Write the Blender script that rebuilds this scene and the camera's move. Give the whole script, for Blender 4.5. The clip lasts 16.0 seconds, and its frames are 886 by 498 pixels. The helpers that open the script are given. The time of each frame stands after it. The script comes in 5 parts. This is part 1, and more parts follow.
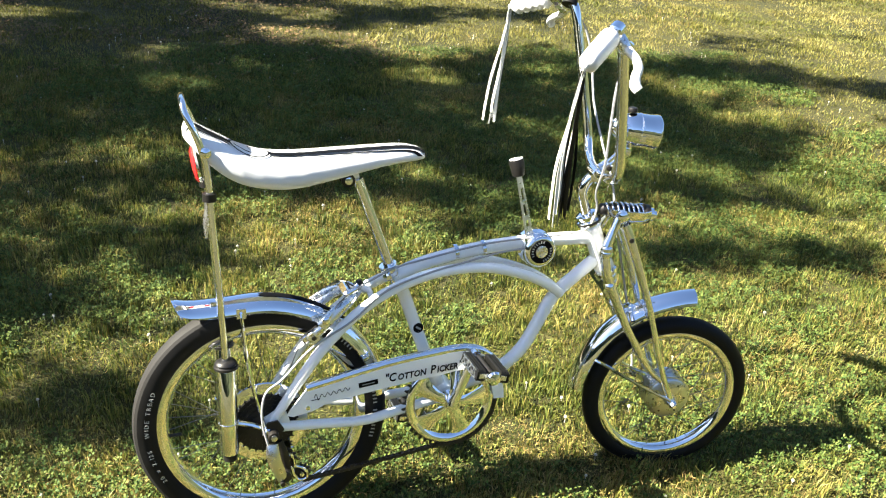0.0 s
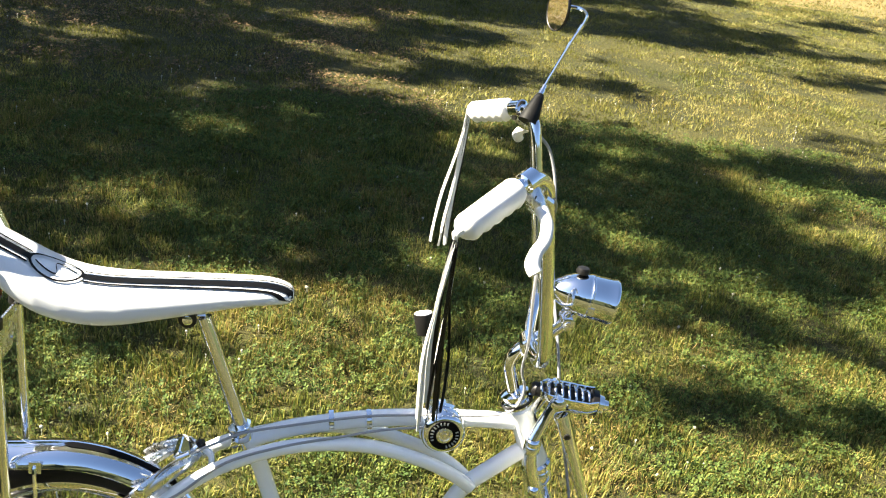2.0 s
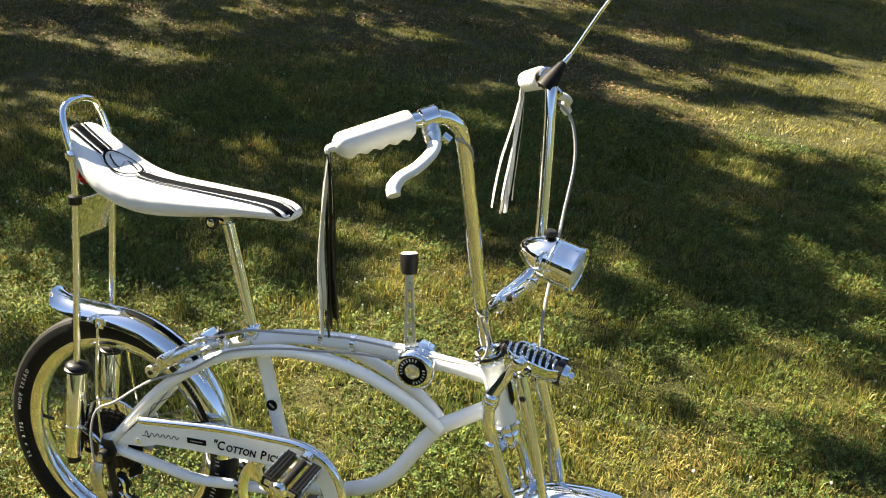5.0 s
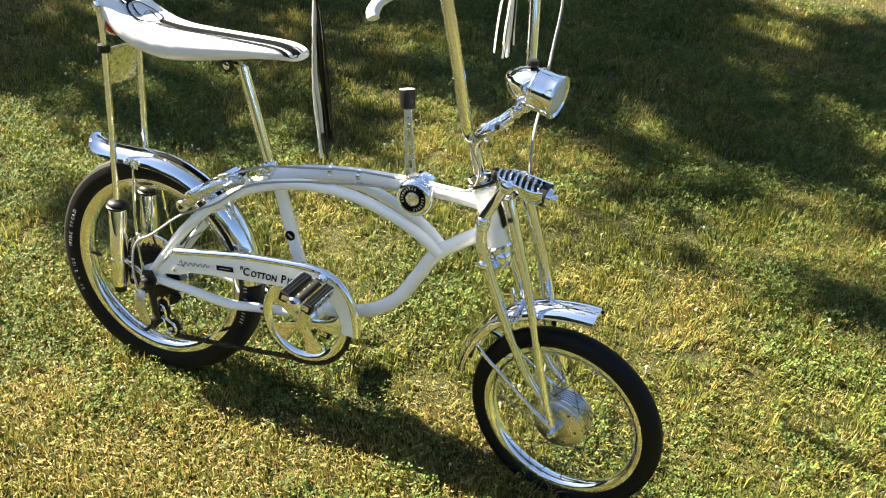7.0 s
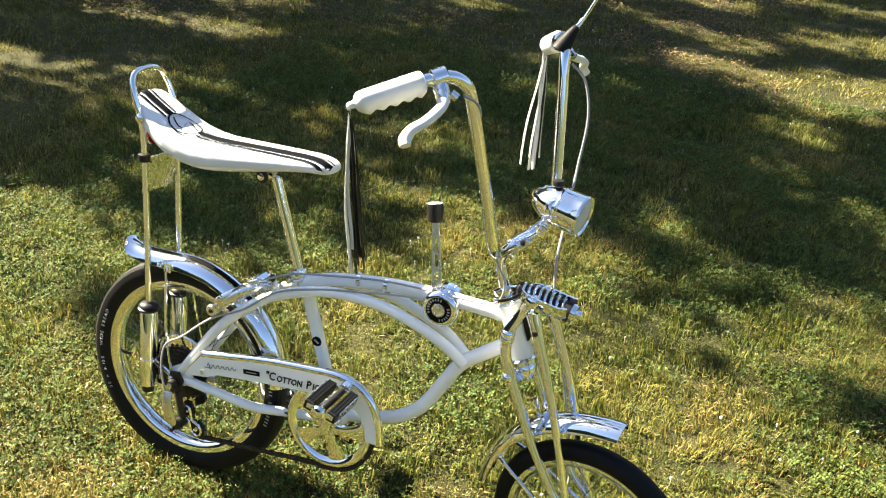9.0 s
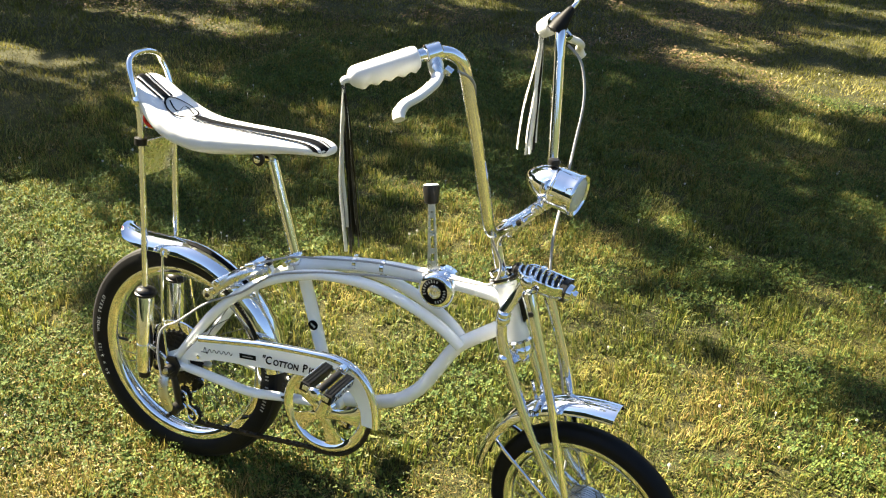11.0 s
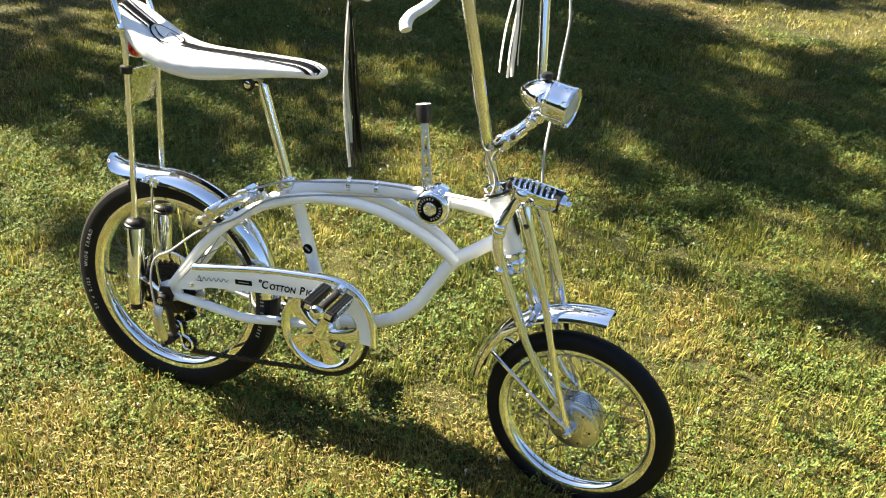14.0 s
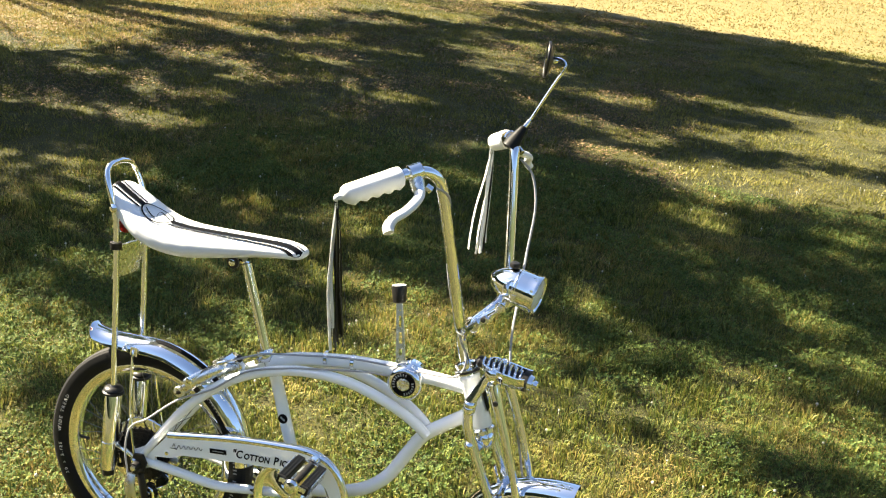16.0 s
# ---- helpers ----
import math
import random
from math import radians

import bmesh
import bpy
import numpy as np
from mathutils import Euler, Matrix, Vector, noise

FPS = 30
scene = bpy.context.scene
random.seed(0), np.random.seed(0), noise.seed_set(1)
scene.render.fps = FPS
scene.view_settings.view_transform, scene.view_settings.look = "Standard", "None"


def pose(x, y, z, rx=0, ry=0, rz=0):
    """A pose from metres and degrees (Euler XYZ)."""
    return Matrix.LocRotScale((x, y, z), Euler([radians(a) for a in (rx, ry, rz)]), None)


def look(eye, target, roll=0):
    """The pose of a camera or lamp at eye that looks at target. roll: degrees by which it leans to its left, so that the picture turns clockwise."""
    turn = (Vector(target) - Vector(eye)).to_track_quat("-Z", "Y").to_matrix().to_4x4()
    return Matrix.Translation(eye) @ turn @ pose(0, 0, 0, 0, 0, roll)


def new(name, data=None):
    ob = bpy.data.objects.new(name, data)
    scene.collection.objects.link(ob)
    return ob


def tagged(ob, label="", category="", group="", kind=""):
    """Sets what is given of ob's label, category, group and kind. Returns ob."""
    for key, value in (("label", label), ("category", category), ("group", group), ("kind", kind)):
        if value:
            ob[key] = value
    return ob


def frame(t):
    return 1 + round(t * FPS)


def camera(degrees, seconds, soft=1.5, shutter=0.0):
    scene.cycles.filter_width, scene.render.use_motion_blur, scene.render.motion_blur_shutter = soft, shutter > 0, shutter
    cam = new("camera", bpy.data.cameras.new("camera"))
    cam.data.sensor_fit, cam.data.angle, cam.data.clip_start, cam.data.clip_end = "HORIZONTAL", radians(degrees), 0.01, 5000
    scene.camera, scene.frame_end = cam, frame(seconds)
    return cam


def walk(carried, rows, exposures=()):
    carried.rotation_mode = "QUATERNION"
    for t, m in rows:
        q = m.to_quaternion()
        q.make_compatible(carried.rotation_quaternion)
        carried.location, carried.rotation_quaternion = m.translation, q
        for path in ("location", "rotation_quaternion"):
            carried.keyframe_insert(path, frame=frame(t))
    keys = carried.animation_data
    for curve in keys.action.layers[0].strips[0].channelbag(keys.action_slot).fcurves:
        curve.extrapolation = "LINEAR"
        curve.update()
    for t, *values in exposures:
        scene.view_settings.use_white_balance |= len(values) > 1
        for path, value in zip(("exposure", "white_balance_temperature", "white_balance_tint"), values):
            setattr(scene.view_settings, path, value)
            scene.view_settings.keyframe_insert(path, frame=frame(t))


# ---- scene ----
cam = camera(54.0, 16.0, soft=1.15)
PATH = [
    (0, (-0.101, -1.423, 1.388), (0.439, 0.26, 0.451), 5.4),
    (0.5, (0.045, -1.373, 1.405), (0.542, 0.325, 0.472), 6.6),
    (1, (0.113, -1.255, 1.398), (0.567, 0.465, 0.482), 8.1),
    (1.5, (0.181, -1.077, 1.415), (0.603, 0.665, 0.527), 9.4),
    (2, (0.355, -1.048, 1.43), (0.65, 0.722, 0.547), 9.4),
    (2.5, (0.555, -1.033, 1.427), (0.711, 0.745, 0.524), 9.4),
    (3, (0.653, -0.943, 1.447), (0.672, 0.846, 0.553), 8.6),
    (3.5, (0.774, -0.887, 1.488), (0.596, 0.92, 0.651), 9.8),
    (4, (0.918, -0.913, 1.474), (0.517, 0.867, 0.654), 10.0),
    (4.5, (0.932, -1.026, 1.461), (0.455, 0.72, 0.61), 7.6),
    (5, (0.969, -1.103, 1.424), (0.458, 0.594, 0.497), 6.7),
    (5.2, (1.015, -1.127, 1.401), (0.47, 0.539, 0.438), 6.6),
    (7.3, (1.133, -1.218, 1.405), (0.555, 0.311, 0.253), 4.0),
    (7.5, (1.131, -1.215, 1.402), (0.544, 0.314, 0.254), 3.9),
    (8, (1.126, -1.221, 1.42), (0.517, 0.322, 0.303), 3.9),
    (8.5, (1.117, -1.216, 1.458), (0.475, 0.37, 0.422), 3.8),
    (8.7, (1.116, -1.211, 1.468), (0.46, 0.385, 0.458), 3.8),
    (10.8, (1.157, -1.213, 1.438), (0.469, 0.392, 0.462), 4.7),
    (11, (1.14, -1.224, 1.428), (0.467, 0.381, 0.442), 3.9),
    (11.5, (1.099, -1.274, 1.398), (0.492, 0.33, 0.368), 2.4),
    (12, (1.088, -1.298, 1.38), (0.541, 0.304, 0.316), 2.9),
    (12.5, (1.085, -1.315, 1.368), (0.562, 0.28, 0.281), 3.4),
    (13, (1.086, -1.333, 1.367), (0.56, 0.256, 0.273), 3.7),
    (13.5, (1.08, -1.336, 1.371), (0.546, 0.255, 0.284), 4.0),
    (14, (1.08, -1.33, 1.384), (0.552, 0.276, 0.316), 4.4),
    (14.5, (1.072, -1.334, 1.449), (0.545, 0.314, 0.446), 4.9),
    (15, (1.066, -1.343, 1.481), (0.527, 0.342, 0.547), 5.0),
    (15.5, (1.06, -1.356, 1.502), (0.532, 0.367, 0.637), 5.5),
    (16, (1.055, -1.379, 1.517), (0.551, 0.381, 0.712), 6.2),
]
EXPOSURES = [(0, 2.89, 5850, 10), (1.0, 2.87, 5950, 10), (2.5, 2.73, 6220, 10), (3.5, 2.73, 6417, 10), (4.0, 2.87, 6500, 10), (4.5, 2.77, 6500, 10), (5.0, 2.65, 6450, 10), (7.5, 2.95, 6350, 10), (11.0, 2.93, 6350, 10), (14.5, 2.95, 6350, 10), (16.0, 2.93, 6350, 10)]
walk(cam, [(t, look(eye, target, roll)) for t, eye, target, roll in PATH], EXPOSURES)

# ---- light ----
SUN_AZ, SUN_EL = -8.0, 41.0         # where shadows point, and the sun's height, in degrees
world = bpy.data.worlds.new("sky")
scene.world = world
world.use_nodes = True
wn = world.node_tree
sky = wn.nodes.new("ShaderNodeTexSky")
sky.sky_type = "NISHITA"
sky.sun_disc = False
sky.sun_elevation = radians(SUN_EL)
sky.sun_rotation = radians(90 - (SUN_AZ + 180))
sky.air_density, sky.dust_density, sky.ozone_density = 1.0, 1.2, 1.0
wn.links.new(sky.outputs[0], wn.nodes["Background"].inputs[0])
wn.nodes["Background"].inputs[1].default_value = 0.0365
sun_data = bpy.data.lights.new("sun", "SUN")
sun_data.energy, sun_data.angle, sun_data.color = 5.7, radians(0.55), (1.0, 0.875, 0.65)
sun = new("sun", sun_data)
SUN_DIR = Vector((-math.cos(radians(SUN_EL)) * math.cos(radians(SUN_AZ)), -math.cos(radians(SUN_EL)) * math.sin(radians(SUN_AZ)), math.sin(radians(SUN_EL))))
sun.matrix_world = look(SUN_DIR * 30, (0, 0, 0))


# ---- materials ----
def mat(name, color, rough=0.5, metal=0.0, coat=0.0, vary=0.0, scale=60.0, bump=0.0, bump_scale=400.0, rough_vary=0.0, spec=0.5):
    m = bpy.data.materials.new(name)
    m.use_nodes = True
    t = m.node_tree
    b = t.nodes["Principled BSDF"]
    b.inputs["Base Color"].default_value = (*color, 1)
    b.inputs["Roughness"].default_value = rough
    b.inputs["Metallic"].default_value = metal
    b.inputs["Coat Weight"].default_value = coat
    b.inputs["Coat Roughness"].default_value = 0.06
    b.inputs["Specular IOR Level"].default_value = spec
    co = t.nodes.new("ShaderNodeTexCoord")
    if vary or rough_vary:
        n = t.nodes.new("ShaderNodeTexNoise")
        n.inputs["Scale"].default_value = scale
        n.inputs["Detail"].default_value = 6
        t.links.new(co.outputs["Object"], n.inputs["Vector"])
        if vary:
            mix = t.nodes.new("ShaderNodeMix")
            mix.data_type = "RGBA"
            mix.inputs[6].default_value = (*[c * (1 - vary) for c in color], 1)
            mix.inputs[7].default_value = (*[min(1, c * (1 + vary)) for c in color], 1)
            t.links.new(n.outputs[0], mix.inputs[0])
            t.links.new(mix.outputs[2], b.inputs["Base Color"])
        if rough_vary:
            r = t.nodes.new("ShaderNodeMapRange")
            r.inputs[1].default_value, r.inputs[2].default_value = 0.35, 0.7
            r.inputs[3].default_value, r.inputs[4].default_value = max(0.02, rough - rough_vary), rough + rough_vary
            t.links.new(n.outputs[0], r.inputs[0])
            t.links.new(r.outputs[0], b.inputs["Roughness"])
    if bump:
        n2 = t.nodes.new("ShaderNodeTexNoise")
        n2.inputs["Scale"].default_value = bump_scale
        n2.inputs["Detail"].default_value = 4
        t.links.new(co.outputs["Object"], n2.inputs["Vector"])
        bp = t.nodes.new("ShaderNodeBump")
        bp.inputs["Strength"].default_value = bump
        bp.inputs["Distance"].default_value = 0.002
        t.links.new(n2.outputs[0], bp.inputs["Height"])
        t.links.new(bp.outputs[0], b.inputs["Normal"])
    return m


CHROME = mat("chrome", (0.80, 0.81, 0.83), 0.06, 1.0, rough_vary=0.035, scale=35)
STEEL = mat("brushed_aluminium", (0.72, 0.72, 0.71), 0.28, 1.0, vary=0.06, scale=90, rough_vary=0.06)
POLISHED = mat("polished_aluminium", (0.60, 0.60, 0.59), 0.30, 1.0, vary=0.05, scale=60, rough_vary=0.06)
SPOKE_WIRE = mat("dull_spoke_wire", (0.13, 0.13, 0.12), 0.35, 1.0, vary=0.2)
DARK_STEEL = mat("oiled_dark_steel", (0.022, 0.020, 0.018), 0.42, 0.5, vary=0.4, scale=200)
WHITE_PAINT = mat("white_enamel", (0.81, 0.82, 0.815), 0.25, coat=0.8, vary=0.03, scale=25, bump=0.02, bump_scale=60)
VINYL = mat("white_vinyl", (0.64, 0.65, 0.66), 0.34, coat=0.15, vary=0.03, scale=20, bump=0.05, bump_scale=900)
BLACK_INK = mat("black_print", (0.003, 0.003, 0.0035), 0.5, vary=0.3, spec=0.06)
WHITE_INK = mat("white_print", (0.30, 0.30, 0.28), 0.6, vary=0.2, scale=500)
RUBBER = mat("black_rubber", (0.006, 0.006, 0.006), 0.55, vary=0.35, scale=30, bump=0.12, bump_scale=700, rough_vary=0.1, spec=0.14)
TREAD = mat("worn_tread_rubber", (0.012, 0.0115, 0.011), 0.7, vary=0.3, scale=25, bump=0.2, bump_scale=500, spec=0.25)
BLACK_PLASTIC = mat("black_plastic", (0.008, 0.0075, 0.0075), 0.4, vary=0.2, spec=0.3)
WHITE_PLASTIC = mat("white_plastic_grip", (0.68, 0.68, 0.67), 0.42, vary=0.04, scale=40, bump=0.05, bump_scale=300)
RIBBON = mat("white_ribbon", (0.75, 0.74, 0.70), 0.45, vary=0.1)
BLACK_RIBBON = mat("black_ribbon", (0.006, 0.006, 0.006), 0.4, vary=0.2, spec=0.3)
CABLE = mat("grey_cable_housing", (0.27, 0.27, 0.28), 0.32, vary=0.1, scale=300)
RED = mat("red_reflector", (0.55, 0.02, 0.02), 0.15, coat=0.6, vary=0.1, scale=200)
MIRROR = mat("mirror_glass", (0.9, 0.9, 0.9), 0.02, 1.0)
GREY_RUBBER = mat("pedal_rubber", (0.0035, 0.0035, 0.0035), 0.45, spec=0.2, vary=0.3, scale=80, bump=0.08, bump_scale=300)


def glass():
    m = bpy.data.materials.new("lens_glass")
    m.use_nodes = True
    b = m.node_tree.nodes["Principled BSDF"]
    b.inputs["Base Color"].default_value = (0.9, 0.94, 0.97, 1)
    b.inputs["Roughness"].default_value = 0.08
    b.inputs["Transmission Weight"].default_value = 0.6
    return m


GLASS = glass()


def ramp_mat(name, stops, patch_scale, fine_scale, island=0.0, rough=0.7, translucent=0.0, patch_amount=0.5, bump=0.0):
    """A plant colour: a ramp over patches, fine grain and each blade's own shade."""
    m = bpy.data.materials.new(name)
    m.use_nodes = True
    t = m.node_tree
    b = t.nodes["Principled BSDF"]
    b.inputs["Roughness"].default_value = rough
    b.inputs["Specular IOR Level"].default_value = 0.3
    geo = t.nodes.new("ShaderNodeNewGeometry")
    n1, n2 = t.nodes.new("ShaderNodeTexNoise"), t.nodes.new("ShaderNodeTexNoise")
    n1.inputs["Scale"].default_value, n1.inputs["Detail"].default_value = patch_scale, 3
    n2.inputs["Scale"].default_value, n2.inputs["Detail"].default_value = fine_scale, 5
    for n in (n1, n2):
        t.links.new(geo.outputs["Position"], n.inputs["Vector"])
    add = t.nodes.new("ShaderNodeMath")
    add.operation = "MULTIPLY_ADD"
    add.inputs[1].default_value = patch_amount
    t.links.new(n1.outputs[0], add.inputs[0])
    f2 = t.nodes.new("ShaderNodeMath")
    f2.operation = "MULTIPLY_ADD"
    f2.inputs[1].default_value = 1 - patch_amount - island
    t.links.new(n2.outputs[0], f2.inputs[0])
    isl = t.nodes.new("ShaderNodeMath")
    isl.operation = "MULTIPLY"
    isl.inputs[1].default_value = island
    t.links.new(geo.outputs["Random Per Island"], isl.inputs[0])
    t.links.new(isl.outputs[0], f2.inputs[2])
    t.links.new(f2.outputs[0], add.inputs[2])
    ramp = t.nodes.new("ShaderNodeValToRGB")
    e = ramp.color_ramp.elements
    e[0].position, e[0].color = stops[0][0], (*stops[0][1], 1)
    e[1].position, e[1].color = stops[-1][0], (*stops[-1][1], 1)
    for p, c in stops[1:-1]:
        k = e.new(p)
        k.color = (*c, 1)
    t.links.new(add.outputs[0], ramp.inputs[0])
    t.links.new(ramp.outputs[0], b.inputs["Base Color"])
    if translucent:
        tr = t.nodes.new("ShaderNodeBsdfTranslucent")
        t.links.new(ramp.outputs[0], tr.inputs[0])
        ms = t.nodes.new("ShaderNodeMixShader")
        ms.inputs[0].default_value = translucent
        t.links.new(b.outputs[0], ms.inputs[1])
        t.links.new(tr.outputs[0], ms.inputs[2])
        t.links.new(ms.outputs[0], t.nodes["Material Output"].inputs[0])
    if bump:
        bp = t.nodes.new("ShaderNodeBump")
        bp.inputs["Strength"].default_value, bp.inputs["Distance"].default_value = bump, 0.03
        t.links.new(n2.outputs[0], bp.inputs["Height"])
        t.links.new(bp.outputs[0], b.inputs["Normal"])
    return m


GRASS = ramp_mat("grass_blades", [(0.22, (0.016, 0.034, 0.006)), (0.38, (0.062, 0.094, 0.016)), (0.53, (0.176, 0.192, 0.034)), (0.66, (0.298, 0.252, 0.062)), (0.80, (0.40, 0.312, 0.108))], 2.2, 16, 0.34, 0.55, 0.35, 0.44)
FAR_GRASS = ramp_mat("far_grass_blades", [(0.30, (0.034, 0.048, 0.008)), (0.44, (0.108, 0.116, 0.021)), (0.56, (0.198, 0.178, 0.043)), (0.70, (0.270, 0.222, 0.080))], 1.1, 7, 0.16, 0.6, 0.3, 0.5)
# the grass ramp darkened: shade low between the blades, put into the colour
SHADED_GRASS = ramp_mat("shaded_low_blades", [(0.25, (0.012, 0.024, 0.004)), (0.42, (0.048, 0.068, 0.011)), (0.56, (0.120, 0.126, 0.026)), (0.74, (0.225, 0.190, 0.060))], 2.2, 16, 0.34, 0.6, 0.25, 0.44)
CLOVER = ramp_mat("clover_leaves", [(0.25, (0.020, 0.048, 0.007)), (0.5, (0.062, 0.100, 0.016)), (0.75, (0.135, 0.165, 0.030))], 3.0, 20, 0.5, 0.75, 0.3, 0.3)
SOIL = ramp_mat("lawn_thatch", [(0.36, (0.008, 0.010, 0.003)), (0.48, (0.032, 0.033, 0.006)), (0.57, (0.070, 0.062, 0.013)), (0.68, (0.130, 0.102, 0.028))], 1.3, 330, 0.0, 0.95, 0.0, 0.3, 0.6)
STRAW = ramp_mat("dry_blades", [(0.25, (0.126, 0.092, 0.026)), (0.5, (0.262, 0.192, 0.060)), (0.75, (0.41, 0.300, 0.108))], 1.5, 12, 0.6, 0.65, 0.3, 0.2)
DRY_TURF = ramp_mat("dry_turf", [(0.3, (0.070, 0.066, 0.018)), (0.55, (0.125, 0.098, 0.034)), (0.75, (0.180, 0.132, 0.052))], 0.25, 9, 0.0, 0.9, 0.0, 0.5, 0.5)
SUNBAKED = ramp_mat("sunbaked_blades", [(0.28, (0.150, 0.140, 0.038)), (0.45, (0.240, 0.180, 0.062)), (0.75, (0.350, 0.250, 0.100))], 0.35, 4, 0.35, 0.7, 0.3, 0.45)
LITTER = ramp_mat("dead_leaf_litter", [(0.25, (0.060, 0.040, 0.018)), (0.5, (0.135, 0.088, 0.038)), (0.75, (0.24, 0.160, 0.072))], 1.2, 9, 0.5, 0.8, 0.2, 0.3)
PETAL = mat("clover_petals", (0.42, 0.40, 0.32), 0.8, vary=0.15, scale=300)
LEAF = ramp_mat("tree_leaves", [(0.3, (0.03, 0.06, 0.012)), (0.7, (0.09, 0.14, 0.03))], 0.5, 6, 0.4, 0.55, 0.25, 0.3)
WOODS = ramp_mat("far_woods", [(0.35, (0.008, 0.013, 0.005)), (0.5, (0.022, 0.030, 0.011)), (0.65, (0.045, 0.052, 0.020))], 0.25, 1.6, 0.0, 0.95, 0.0, 0.4, 1.0)
BARK = mat("tree_bark", (0.16, 0.12, 0.09), 0.9, vary=0.4, scale=6, bump=0.8, bump_scale=14)


# ---- mesh helpers ----
class Mesh:
    """Vertices and faces, gathered piece by piece."""

    def __init__(self):
        self.v, self.f = [], []

    def add(self, v, f):
        k = len(self.v)
        self.v += [tuple(p) for p in v]
        self.f += [tuple(i + k for i in q) for q in f]
        return self

    def sweep(self, path, r, n=12, closed=False, cap=True, smooth=4, flat=1.0, up=None):
        """A tube along a path; r is one radius or one a point; flat squeezes it across the first normal."""
        pts = [Vector(p) for p in path]
        rr = [r] * len(pts) if isinstance(r, (int, float)) else list(r)
        if smooth > 1 and len(pts) > 2:
            pts, rr = spline(pts, rr, smooth, closed)
        m = len(pts)
        tan = []
        for i in range(m):
            a, b = (pts[i - 1], pts[(i + 1) % m]) if closed else (pts[max(0, i - 1)], pts[min(m - 1, i + 1)])
            tan.append((b - a).normalized())
        nrm = Vector(up) if up else tan[0].orthogonal()
        v, f = [], []
        for i in range(m):
            nrm = (nrm - tan[i] * nrm.dot(tan[i])).normalized()
            bi = tan[i].cross(nrm)
            for j in range(n):
                a = 2 * math.pi * j / n
                v.append(pts[i] + (nrm * math.cos(a) * flat + bi * math.sin(a)) * rr[i])
        for i in range(m if closed else m - 1):
            for j in range(n):
                a, b = i * n + j, i * n + (j + 1) % n
                c, d = ((i + 1) % m) * n + (j + 1) % n, ((i + 1) % m) * n + j
                f.append((a, b, c, d))
        if cap and not closed:
            f.append(tuple(range(n))[::-1])
            f.append(tuple((m - 1) * n + j for j in range(n)))
        return self.add(v, f)

    def lathe(self, prof, origin, axis, n=32, loop=False, caps=True):
        """prof: (along, radius) pairs turned about the axis through origin; loop joins the last to the first."""
        ax = Vector(axis).normalized()
        u = ax.orthogonal().normalized()
        w = ax.cross(u)
        o = Vector(origin)
        v, f = [], []
        m = len(prof)
        for a, r in prof:
            for j in range(n):
                k = 2 * math.pi * j / n
                v.append(o + ax * a + (u * math.cos(k) + w * math.sin(k)) * max(r, 1e-4))
        for i in range(m if loop else m - 1):
            for j in range(n):
                i2 = (i + 1) % m
                f.append((i * n + j, i * n + (j + 1) % n, i2 * n + (j + 1) % n, i2 * n + j))
        if caps and not loop:
            f.append(tuple(range(n))[::-1])
            f.append(tuple((m - 1) * n + j for j in range(n)))
        return self.add(v, f)

    def box(self, size, m=None, taper=1.0):
        """A box about the origin of m, with small chamfers; taper narrows its +z end."""
        x, y, z = [s / 2 for s in size]
        c = min(x, y, z) * 0.25
        v, f = [], []
        for zz, s, inset in ((-z, 1, c), (-z + c, 1, 0), (z - c, taper, 0), (z, taper, c)):
            for sx, sy in ((-1, -1), (1, -1), (1, 1), (-1, 1)):
                v.append(Vector((sx * (x * s - inset), sy * (y - inset), zz)))
        for k in range(3):
            for j in range(4):
                f.append((k * 4 + j, k * 4 + (j + 1) % 4, k * 4 + 4 + (j + 1) % 4, k * 4 + 4 + j))
        f += [(3, 2, 1, 0), (12, 13, 14, 15)]
        if m is not None:
            v = [m @ p for p in v]
        return self.add(v, f)

    def plate(self, outline, y, thick):
        """A flat plate from an outline in the x-z plane."""
        n = len(outline)
        v = [(x, y - thick / 2, z) for x, z in outline] + [(x, y + thick / 2, z) for x, z in outline]
        f = [tuple(range(n)), tuple(range(2 * n - 1, n - 1, -1))]
        f += [(i, i + n, (i + 1) % n + n, (i + 1) % n) for i in range(n)]
        return self.add(v, f)

    def moved(self, m):
        self.v = [tuple(m @ Vector(p)) for p in self.v]
        return self


def spline(pts, rr, k, closed=False):
    out, ro = [], []
    m = len(pts)
    for i in range(m if closed else m - 1):
        if closed:
            p = [pts[(i + d) % m] for d in (-1, 0, 1, 2)]
        else:
            p = [pts[max(0, i - 1)], pts[i], pts[i + 1], pts[min(m - 1, i + 2)]]
        r0, r1 = rr[i], rr[(i + 1) % m]
        for j in range(k):
            t = j / k
            out.append(0.5 * (2 * p[1] + (p[2] - p[0]) * t + (2 * p[0] - 5 * p[1] + 4 * p[2] - p[3]) * t * t + (3 * p[1] - p[0] - 3 * p[2] + p[3]) * t ** 3))
            ro.append(r0 + (r1 - r0) * t)
    if not closed:
        out.append(pts[-1])
        ro.append(rr[-1])
    return out, ro


def part(name, mesh, material, parent=None, label="", sharp=38):
    """Links a Mesh as one mesh object, under a thing or a part."""
    d = bpy.data.meshes.new(name)
    d.from_pydata(mesh.v, [], mesh.f)
    d.materials.append(material)
    d.polygons.foreach_set("use_smooth", [True] * len(d.polygons))
    d.set_sharp_from_angle(angle=radians(sharp))
    d.update()
    ob = new(name, d)
    if parent is not None:
        ob.parent = parent
    if label:
        ob["label"] = label
    return ob


